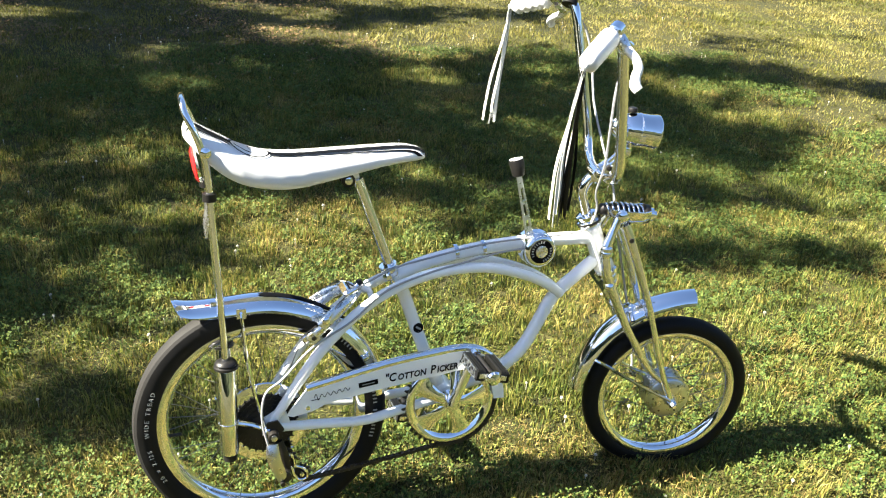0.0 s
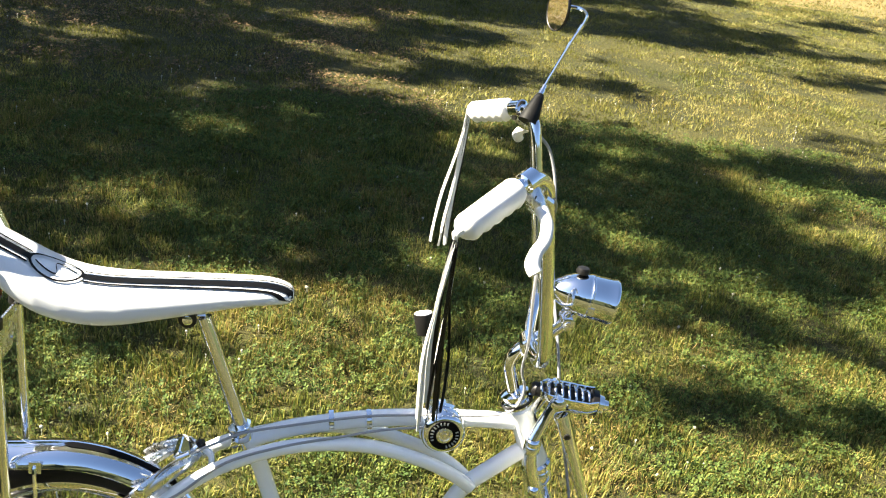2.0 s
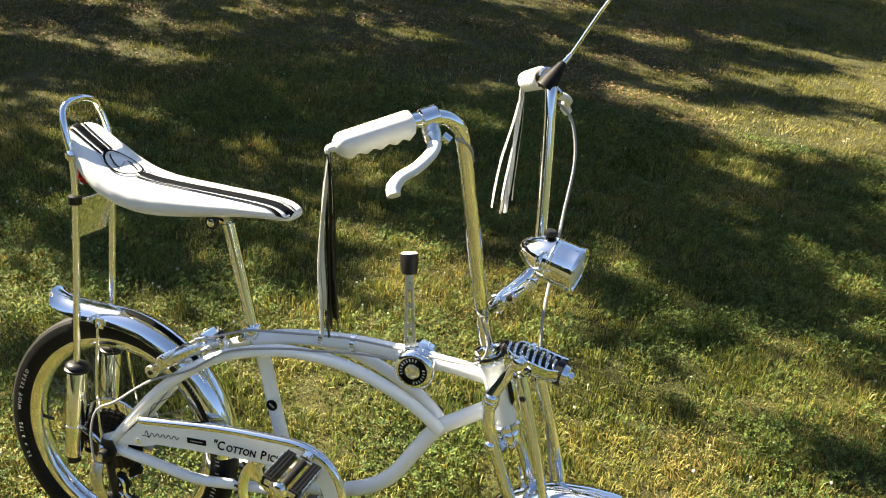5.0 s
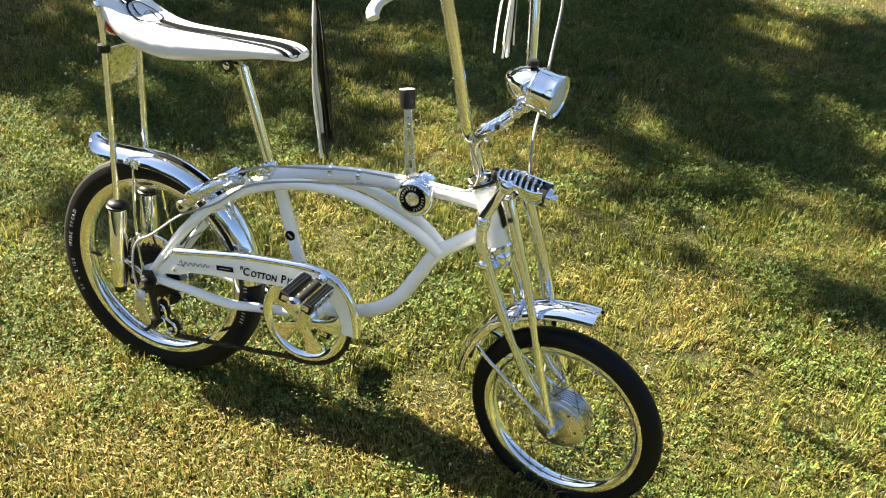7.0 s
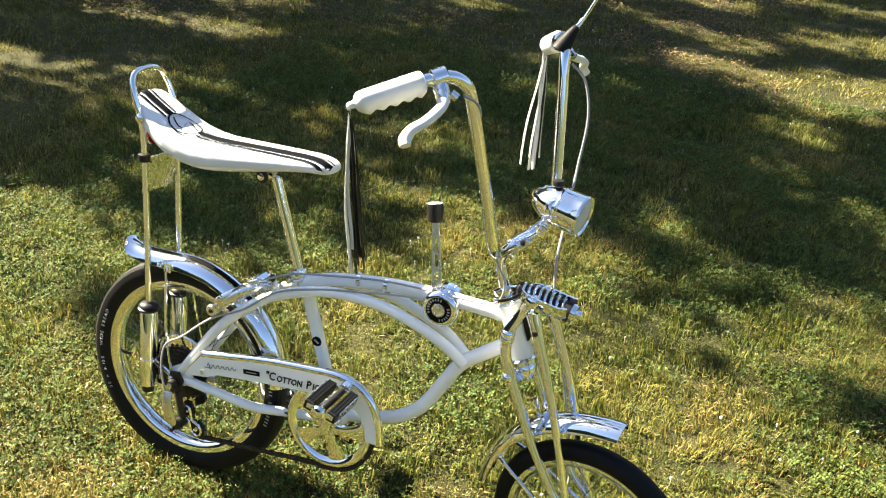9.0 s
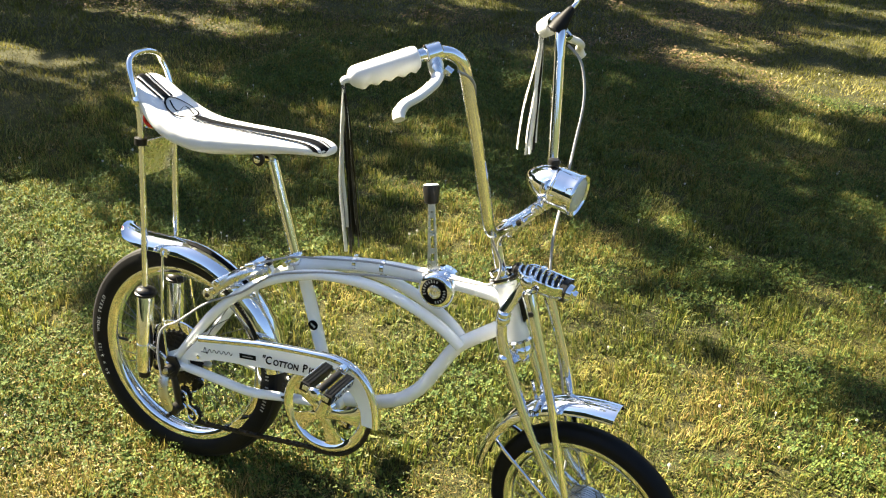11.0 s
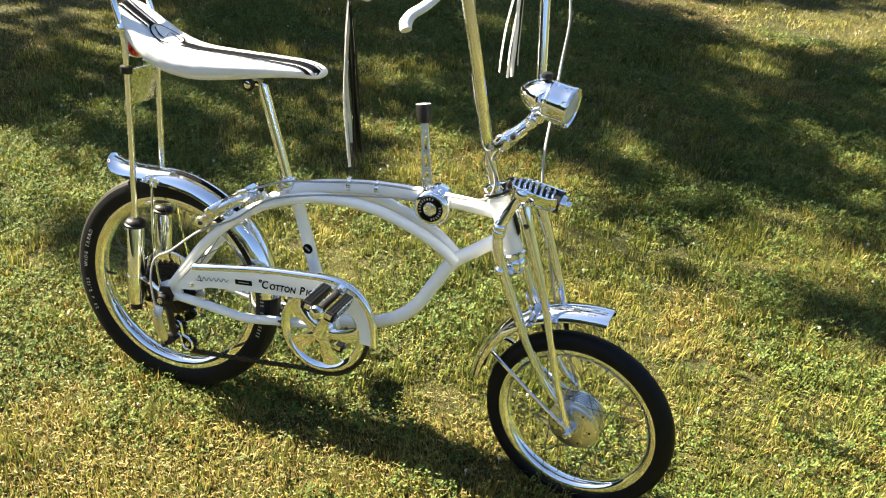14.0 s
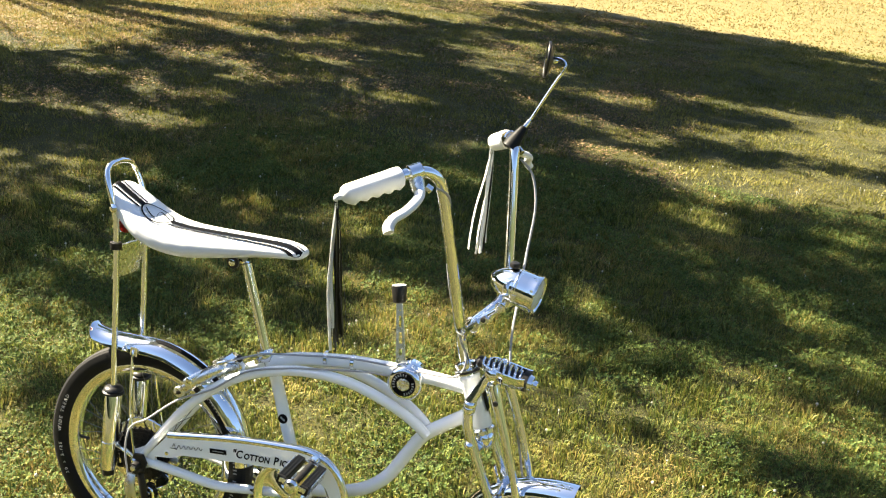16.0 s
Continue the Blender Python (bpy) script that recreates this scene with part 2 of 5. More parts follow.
def letters(body, size, depth=0.0006, shear=0.0, bold=0.0):
    """A run of lettering as vertices, faces and its width, flat in x-y."""
    c = bpy.data.curves.new("lettering", "FONT")
    c.body, c.size, c.extrude, c.shear, c.resolution_u, c.offset = body, size, depth, shear, 2, bold
    o = bpy.data.objects.new("lettering", c)
    scene.collection.objects.link(o)
    bpy.context.view_layer.update()
    d = bpy.data.meshes.new_from_object(o.evaluated_get(bpy.context.evaluated_depsgraph_get()))
    v = [Vector(p.co) for p in d.vertices]
    f = [tuple(p.vertices) for p in d.polygons]
    bpy.data.objects.remove(o)
    bpy.data.curves.remove(c)
    bpy.data.meshes.remove(d)
    return v, f, (max(p.x for p in v) if v else size * 0.35)


# ---- lawn ----
def lattice(x, y, scale, seed):
    """Smooth noise between -1 and 1 over arrays of places."""
    g = np.random.default_rng(seed).uniform(-1, 1, (256, 256))
    u, v = x * scale, y * scale
    i, j = np.floor(u).astype(int), np.floor(v).astype(int)
    a, b = u - i, v - j
    a, b = a * a * (3 - 2 * a), b * b * (3 - 2 * b)
    i0, i1, j0, j1 = i % 256, (i + 1) % 256, j % 256, (j + 1) % 256
    return (g[i0, j0] * (1 - a) + g[i1, j0] * a) * (1 - b) + (g[i0, j1] * (1 - a) + g[i1, j1] * a) * b


def ground_height(x, y):
    """The soil under the sward, gently uneven."""
    return -0.034 + 0.007 * lattice(x, y, 0.8, 71)


def lawn_sheet():
    m = Mesh()
    xs = sorted({-400, -150, -60, -25, 25, 60, 150, 400, *np.arange(-14, 14.1, 0.25).round(2).tolist()})
    ys = sorted({-400, -150, -60, -25, 30, 60, 150, 400, *np.arange(-8, 24.1, 0.25).round(2).tolist()})
    gx, gy = np.meshgrid(xs, ys)
    v = list(zip(gx.ravel().tolist(), gy.ravel().tolist(), ground_height(gx, gy).ravel().tolist()))
    w = len(xs)
    f = [(j * w + i, j * w + i + 1, (j + 1) * w + i + 1, (j + 1) * w + i) for j in range(len(ys) - 1) for i in range(w - 1)]
    m.add(v, f)
    ob = part("ground", m, SOIL)
    ob.data.materials.append(DRY_TURF)
    for q in ob.data.polygons:
        c = q.center
        dry = c.y > 9.6 or (-25 < c.x < -4.0 and c.y > 4.4)
        q.material_index = int(dry)
    return tagged(ob, "sunlit lawn of green and dry straw-coloured grass", "lawn", kind="structure")


NEAR = (-2.0, 3.1, -1.05, 3.5)
FAR = (-7, 7.5, -2.6, 10.0)


def strips(name, label, P, corners, material):
    """One mesh of many alike small pieces: P is pieces x points x 3, corners the faces of a piece."""
    count, points = P.shape[:2]
    per = np.concatenate([np.array(c) for c in corners])
    starts = np.cumsum([0] + [len(c) for c in corners[:-1]])
    loops = (np.arange(count)[:, None] * points + per).ravel()
    d = bpy.data.meshes.new(name)
    d.vertices.add(count * points)
    d.vertices.foreach_set("co", P.ravel())
    d.loops.add(len(loops))
    d.loops.foreach_set("vertex_index", loops)
    d.polygons.add(len(corners) * count)
    d.polygons.foreach_set("loop_start", (np.arange(count)[:, None] * len(per) + starts).ravel())
    d.update(calc_edges=True)
    d.validate()
    d.materials.append(material)
    return tagged(new(name, d), label, "grass", kind="stuff")


def dryness(x, y):
    """The corner of the lawn before the rear wheel is dried to a dense tan mat."""
    return np.clip(0.2 - y, 0, 0.6) * np.clip(1.2 - x, 0, 1)


def scatter(g, area, count, drop, patch, seed):
    x0, x1, y0, y1 = area
    x, y = g.uniform(x0, x1, count), g.uniform(y0, y1, count)
    keep = np.ones(count, bool)
    # the fine near blades thin out towards the rim of their patch, where the coarser ones take over
    d = np.minimum(np.minimum(x - NEAR[0], NEAR[1] - x), np.minimum(y - NEAR[2], NEAR[3] - y)) / 0.5 + g.uniform(-0.3, 0.3, count)
    rim = np.minimum(np.minimum(x - x0, x1 - x), y - y0) / 1.6 if area == FAR else 1.0
    keep &= rim > g.uniform(0, 1, count)
    if drop is not None:
        keep &= d < g.uniform(0, 1, count)
    elif area == NEAR:
        keep &= d > g.uniform(0, 1, count)
    if area == NEAR:
        # bare gaps between the tufts
        keep &= lattice(x, y, 26.0, 61) + 0.6 * lattice(x, y, 55.0, 62) + g.uniform(-0.25, 0.25, count) + 1.6 * dryness(x, y) > -0.75
    if patch is not None:
        dry = 2.6 * dryness(x, y)
        keep &= dry + lattice(x, y, 2.6, 31) + 0.6 * lattice(x, y, 8.0, 32) + 0.4 * lattice(x, y, 22.0, 33) + g.uniform(-0.5, 0.5, count) > patch
    return x[keep], y[keep]


def blades(name, label, area, count, height, width, seed, material, drop=None, patch=None, tuft=16.0, plain=False):
    """Blades of grass in tufts, each a bent tapering strip, or a plain pointed sliver."""
    g = np.random.default_rng(seed)
    x, y = scatter(g, area, count, drop, patch, seed)
    n = len(x)
    rise = np.clip(1.0 + 0.60 * lattice(x, y, tuft, 41) + 0.30 * lattice(x, y, tuft * 0.4, 42), 0.42 + 0.7 * dryness(x, y), 2.0)
    h = height * g.uniform(0.45, 1.15, n) * rise
    w = width * g.uniform(0.6, 1.3, n)
    a = lattice(x, y, tuft * 0.8, 43) * 5.0 + g.normal(0, 0.9, n)
    lean = np.clip(g.uniform(0.10, 0.75, n) + 0.25 * lattice(x, y, tuft, 44), 0.05, 1.2)
    dx, dy = np.cos(a), np.sin(a)
    b = g.uniform(0, 2 * np.pi, n)
    ex, ey = np.cos(b) * w, np.sin(b) * w
    z0 = ground_height(x, y) - 0.004
    z1, z2 = z0 + h * 0.62, z0 + h * (1 - 0.38 * lean)
    m1, m2 = h * lean * 0.25, h * lean * 0.9
    foot = [np.stack([x - ex, y - ey, z0], 1), np.stack([x + ex, y + ey, z0], 1)]
    tip = np.stack([x + dx * m2, y + dy * m2, z2], 1)
    if plain:
        return strips(name, label, np.stack(foot + [tip], 1), [(0, 1, 2)], material)
    mid = [np.stack([x + dx * m1 + ex * 0.8, y + dy * m1 + ey * 0.8, z1], 1), np.stack([x + dx * m1 - ex * 0.8, y + dy * m1 - ey * 0.8, z1], 1)]
    return strips(name, label, np.stack(foot + mid + [tip], 1), [(0, 1, 2, 3), (3, 2, 4)], material)


def thatch(name, label, area, count, length, width, seed, material, drop=None, patch=None):
    """Dead blades lying in the sward at all angles."""
    g = np.random.default_rng(seed)
    x, y = scatter(g, area, count, drop, patch, seed)
    n = len(x)
    l, w, a = length * g.uniform(0.4, 1.2, n), width * g.uniform(0.6, 1.3, n), g.uniform(0, 2 * np.pi, n)
    z = ground_height(x, y) + g.uniform(0.002, 0.020, n) + 0.3 * length
    dx, dy = np.cos(a), np.sin(a)
    up = g.uniform(-0.1, 0.45, n) * l
    P = np.stack([np.stack([x + dy * w, y - dx * w, z], 1), np.stack([x - dy * w, y + dx * w, z + w * 0.6], 1), np.stack([x + dx * l, y + dy * l, z + up], 1)], 1)
    return strips(name, label, P, [(0, 1, 2)], material)


def clover_leaves(count, seed):
    """Three-leaved clover in patches, each leaf a tilted kite."""
    g = np.random.default_rng(seed)
    x, y = g.uniform(-1.5, 3.4, count * 3), g.uniform(-0.9, 3.6, count * 3)
    keep = lattice(x, y, 2.1, 51) - 0.9 * dryness(x, y) + 0.7 * lattice(x, y, 6.0, 52) + 0.5 * lattice(x, y, 19.0, 53) + g.uniform(-0.3, 0.3, len(x)) > 0.05
    x, y = x[keep][:count], y[keep][:count]
    n = len(x)
    z = ground_height(x, y) + 0.004 + g.uniform(0.004, 0.034, n) * (1 + 0.5 * lattice(x, y, 16.0, 41))
    a0, r = g.uniform(0, 6.28, n), g.uniform(0.0022, 0.0054, n)
    tx, ty = g.uniform(-0.9, 0.9, (2, n))
    pts = []
    for j in range(3):
        for da, d in ((0, 0.15), (-0.55, 1.2), (0, 1.75), (0.55, 1.2)):
            cx, cy = r * d * np.cos(a0 + j * 2.094 + da), r * d * np.sin(a0 + j * 2.094 + da)
            pts.append(np.stack([x + cx, y + cy, z + cx * tx + cy * ty + 0.0015 * d], 1))
    ob = strips("clover_leaves", "patches of small round green clover leaves in the lawn", np.stack(pts, 1), [(0, 1, 2, 3), (4, 5, 6, 7), (8, 9, 10, 11)], CLOVER)
    return tagged(ob, category="clover")


def clover_flowers(count, seed):
    g = np.random.default_rng(seed)
    m = Mesh()
    for _ in range(count):
        p, q = g.uniform(-1.6, 3.4), g.uniform(-0.6, 4.5)
        if noise.noise((p * 1.3, q * 1.3, 9.0)) < -0.1:
            continue
        z, r = g.uniform(-0.016, -0.001), g.uniform(0.0028, 0.0050)
        m.lathe([(-r, r * 0.3), (-r * 0.5, r * 0.95), (r * 0.2, r), (r * 0.8, r * 0.55), (r, r * 0.1)], (p, q, z), (g.uniform(-0.3, 0.3), g.uniform(-0.3, 0.3), 1), 6)
        m.sweep([(p, q, -0.035), (p, q, z - r)], 0.0008, 3, cap=False)
    return tagged(part("clover_flowers", m, PETAL), "scattered small white clover blossoms in the lawn", "clover flowers", kind="stuff")


lawn_sheet()
blades("near_grass", "short mown grass, bright and deep green blades", NEAR, 305000, 0.035, 0.0015, 1, GRASS)
# undergrowth and clippings take the grass colour with that shade painted in
blades("undergrowth", "fine short shoots between the taller blades", NEAR, 520000, 0.024, 0.0026, 11, SHADED_GRASS, plain=True)
blades("dry_grass", "dry straw-coloured blades in patches of the lawn", NEAR, 500000, 0.032, 0.0017, 3, STRAW, patch=0.42, plain=True)
thatch("thatch", "dead straw lying between the blades of the lawn", NEAR, 150000, 0.014, 0.0010, 9, STRAW, patch=0.5)
thatch("clippings", "loose green clippings between the blades of the lawn", NEAR, 110000, 0.014, 0.0016, 10, SHADED_GRASS)
blades("far_grass", "short mown grass further off, partly in tree shade", FAR, 260000, 0.033, 0.0042, 2, FAR_GRASS, NEAR, tuft=7.0, plain=True)
blades("far_undergrowth", "fine short shoots further off in the lawn", FAR, 500000, 0.024, 0.0050, 12, FAR_GRASS, NEAR, tuft=7.0, plain=True)
blades("dry_far_grass", "dry straw-coloured blades further off in the lawn", (-7, 8, 1.5, 10.0), 170000, 0.034, 0.0034, 7, STRAW, NEAR, patch=0.95, tuft=7.0, plain=True)
blades("dry_side_grass", "sunbaked pale grass at the side of the lawn", (-8.5, -3.2, 4.1, 10.0), 80000, 0.036, 0.0055, 8, SUNBAKED, plain=True)
blades("distant_grass", "sunlit dry grass at the far side of the lawn", (-9, 13, 9.4, 27), 150000, 0.026, 0.015, 4, SUNBAKED, tuft=4.0, plain=True)
thatch("leaf_litter", "brown dead leaves and straw lying in the shaded lawn", (-6.0, 1.0, 2.6, 10.0), 125000, 0.024, 0.0065, 13, LITTER, NEAR, 0.25)
clover_leaves(122000, 5)
clover_flowers(450, 6)


# ---- the trees that shade the lawn, beyond the left of the view ----

# openings between the boughs, where they let the sun down to the lawn: x, y and half sizes
NEAR_FLECKS = [
    (-0.20, 2.91, 0.14, 0.15), (-0.48, 2.14, 0.12, 0.08), (-0.53, 1.61, 0.10, 0.07), (-0.33, 1.58, 0.11, 0.07), (-0.50, 1.38, 0.11, 0.07),
    (-0.43, 1.02, 0.10, 0.07), (0.40, 1.41, 0.16, 0.10), (0.67, 1.39, 0.11, 0.08), (0.92, 3.79, 0.20, 0.13), (1.20, 3.40, 0.14, 0.12),
    (1.11, 2.50, 0.14, 0.12), (-0.62, 2.58, 0.08, 0.08), (-0.45, 2.62, 0.09, 0.08), (-0.03, 1.49, 0.10, 0.10), (0.79, 1.79, 0.14, 0.09),
    (1.17, 3.00, 0.15, 0.09), (0.21, 3.25, 0.09, 0.09), (-0.80, 1.91, 0.09, 0.07), (-0.86, 2.41, 0.09, 0.07), (0.94, 3.05, 0.10, 0.09)]
FAR_FLECKS = [
    (-1.18, 3.46, 0.11, 0.12), (-1.07, 4.40, 0.20, 0.14), (-0.31, 3.55, 0.15, 0.15), (-0.56, 3.33, 0.12, 0.09), (-0.24, 4.90, 0.17, 0.15),
    (0.38, 5.50, 0.28, 0.20), (0.22, 4.67, 0.16, 0.13), (0.42, 4.04, 0.20, 0.13), (-2.14, 3.54, 0.15, 0.16), (-2.50, 3.42, 0.12, 0.14),
    (-1.61, 3.12, 0.11, 0.10), (-1.89, 2.90, 0.11, 0.13), (-1.94, 2.14, 0.14, 0.13), (-1.62, 1.71, 0.13, 0.13), (-2.34, 6.05, 0.22, 0.20),
    (-2.13, 8.10, 0.38, 0.24), (-2.83, 4.68, 0.18, 0.17), (-3.07, 5.60, 0.22, 0.20), (0.65, 4.48, 0.25, 0.17), (-1.65, 9.00, 0.34, 0.22)]
SIDE_FLECKS = [
    (1.32, 1.26, 0.36, 0.10), (1.85, 1.30, 0.20, 0.08), (2.50, 1.50, 0.24, 0.10), (2.30, 1.15, 0.36, 0.14), (2.97, 1.95, 0.26, 0.13), (3.06, 2.45, 0.25, 0.16),
    (1.10, 3.10, 0.20, 0.10), (1.95, 3.20, 0.28, 0.11), (2.54, 2.95, 0.22, 0.15), (1.63, 4.10, 0.28, 0.24), (1.80, 2.85, 0.20, 0.10),
    (1.45, 2.30, 0.30, 0.07), (1.28, 1.50, 0.26, 0.08), (2.85, 2.80, 0.35, 0.12), (2.55, 2.35, 0.25, 0.08)]
SUN_FLECKS = NEAR_FLECKS + FAR_FLECKS + SIDE_FLECKS


# boughs that reach out over the sunny side
BOUGHS = [(-0.42, 0.42, 0.24, 0.10), (-0.45, 0.88, 0.30, 0.08), (0.86, 1.05, 0.22, 0.08), (1.30, 0.98, 0.42, 0.06), (2.50, 1.85, 0.35, 0.10), (3.00, 3.30, 0.50, 0.10)]


def shade_cover(x, y):
    """How much of the lawn at a place lies in tree shade, from 0 to 1."""
    left = -5.2 if y < 3.9 else -3.45 + max(0.0, y - 6.6) * 0.55
    front = (0.86 if x < 0.5 else 0.78) + 0.05 * max(0.0, x - 1.6) - 0.42 * min(1.0, max(0.0, -x - 0.1) / 0.5)
    edge = min((y - front) / 1.1, (10.3 - 0.13 * x - y) / 0.5, (x - left) / 0.5)
    bough = max(1.0 - ((x - u) / a) ** 2 - ((y - v) / b) ** 2 for u, v, a, b in BOUGHS)
    if edge < 0:
        return max(0.0, min(0.8, bough + 0.3))
    if x < 0.2:
        thick = (0.9 if x > -0.9 else 0.72) if y > 2.2 else (0.5 if y < 0.85 and x > -0.62 else 0.45 if x > -0.55 else 0.56)
        if y > 4.6 or (x < -1.0 and y > 3.5):
            thick = 0.66 if x > -1.4 else 0.54
    elif y < 3.4:
        thick = (0.57 if y < 2.2 else 0.95) if x < 2.4 else (0.62 if x < 3.0 else 0.3)
    elif y < 6.2:
        thick = max(0.1, 1.0 - 0.52 * (x - 0.2))
    else:
        thick = max(0.2, min(1.0, 1.0 - 0.12 * (x - 0.2), 3.2 - 0.6 * x))
    if y < 0.95 and x > -0.1:
        thick = 0.78
    gap = noise.noise((x * 0.75, y * 1.9, 4.0)) * 0.9 + noise.noise((x * 2.0, y * 4.5, 8.0)) * 0.5 + noise.noise((x * 5.0, y * 9.0, 2.0)) * 0.4
    lit = max(1.0 - ((x - u) / (1.25 * a)) ** 2 - ((y - v) / (1.25 * b)) ** 2 for u, v, a, b in SUN_FLECKS)
    return thick * min(1.0, 0.4 + edge * (1.6 if x < 0 else 1.0)) + gap * (0.8 if y > 4.6 else 0.45 if x < 0.4 else 0.7) - 0.06 + 0.5 * max(0.0, min(0.8, bough + 0.2)) - 1.5 * max(0.0, min(1.0, lit + 0.3))


def shade_trees():
    g = np.random.default_rng(21)
    sites = [(-9.5, 2.2), (-10.0, 6.4), (-11.5, 10.6)]
    clumps = [[], [], []]
    n = 0
    while n < 7900:
        x, y = g.uniform(-6, 7), g.uniform(0.0, 10.9)
        if g.uniform(0.36, 0.64) > shade_cover(x, y):
            continue
        h = max(2.8, 3.2 + (x + 6) * 0.33 + g.normal(0, 0.35))
        p = Vector((x, y, 0)) + SUN_DIR * (h / SUN_DIR.z)
        clumps[min(range(3), key=lambda k: abs(sites[k][1] - p.y))].append(p)
        n += 1
    for (x, y), cs in zip(sites, clumps):
        tree = new("tree")
        tree.location = (x, y, -0.03)
        tagged(tree, "leafy deciduous tree with spreading boughs shading the lawn", "tree", group="shade trees")
        base = Vector(tree.location)
        t = Mesh()
        top = max(c.z for c in cs)
        t.sweep([(0, 0, -0.05), (0.1, 0.05, 1.4), (0.0, 0.1, 2.4), (0.1, 0.0, top * 0.7), (0, 0, top * 0.95)], [0.3, 0.22, 0.18, 0.1, 0.03], 10)
        for c in cs[::110]:
            e = c - base
            z = 2.0 + 0.35 * max(0.0, e.z - 2.5)
            t.sweep([(0, 0, z), (e.x * 0.5, e.y * 0.5, z + (e.z - z) * 0.6), e], [0.035, 0.020, 0.007], 5, smooth=3)
        part("trunk", t, BARK, tree)
        each = 11
        k = len(cs) * each
        centre = np.repeat(np.array([tuple(c - base) for c in cs]), each, 0)
        p = centre + g.normal(0, 1, (k, 3)) * np.repeat(g.uniform(0.04, 0.11, len(cs)), each)[:, None]
        along, across = g.normal(0, 1, (2, k, 3))
        along /= np.linalg.norm(along, axis=1)[:, None]
        across = np.cross(along, across)
        across /= np.linalg.norm(across, axis=1)[:, None]
        fold = np.cross(along, across) * 0.12
        size = g.uniform(0.035, 0.078, k)[:, None]
        leaf = np.stack([p - along * size, p + (fold - across * 0.6) * size, p + along * size, p + (fold + across * 0.6) * size], 1)
        crown = strips("crown", "", leaf, [(0, 1, 2, 3)], LEAF)
        for key in ("category", "kind"):
            del crown[key]
        crown.parent = tree


shade_trees()


def tree_line():
    """The woods that ring the lawn, far outside the view."""
    m = Mesh()
    n, rows = 180, 9
    v, f = [], []
    for i in range(n):
        a = 2 * math.pi * i / n
        top = 13.5 + 4.0 * noise.noise((math.cos(a) * 4, math.sin(a) * 4, 1.0)) + 3.0 * noise.noise((math.cos(a) * 17, math.sin(a) * 17, 2.0))
        for j in range(rows):
            k = j / (rows - 1)
            r = 46 + 5 * k * k + 2.2 * noise.noise((math.cos(a) * 12, math.sin(a) * 12, k * 6.0))
            v.append((r * math.cos(a), 8 + r * math.sin(a), -0.1 + top * k))
    for i in range(n):
        for j in range(rows - 1):
            b = ((i + 1) % n) * rows
            f.append((i * rows + j, i * rows + j + 1, b + j + 1, b + j))
    tagged(part("backdrop", m.add(v, f), WOODS), "distant ring of dark green woods round the lawn", "woods", kind="structure")


tree_line()


# ---- bicycle ----
LEAN_DEG = 9.8
bicycle = new("bicycle")
bicycle.matrix_world = pose(0, 0, 0, -7.86, 0, 0) @ pose(0, -0.0223, 0, 0, 0, 1.68) @ pose(0, 0, 0, -1.94, 0, 0)
tagged(bicycle, "white vintage bicycle with banana seat and chrome fenders on lawn", "bicycle")

STEER_AT, STEER_AXIS = Vector((0.715, 0, 0.59)), Vector((-0.40, 0, 0.917)).normalized()
STEER = Matrix.Translation(STEER_AT) @ Matrix.Rotation(radians(-10.5), 4, STEER_AXIS) @ Matrix.Translation(-STEER_AT)
REAR, FRONT, BB = Vector((0.009, 0, 0.220)), Vector((0.950, 0, 0.161)), Vector((0.395, 0, 0.23))


def mirrored(path):
    return [(x, -y, z) for x, y, z in path]


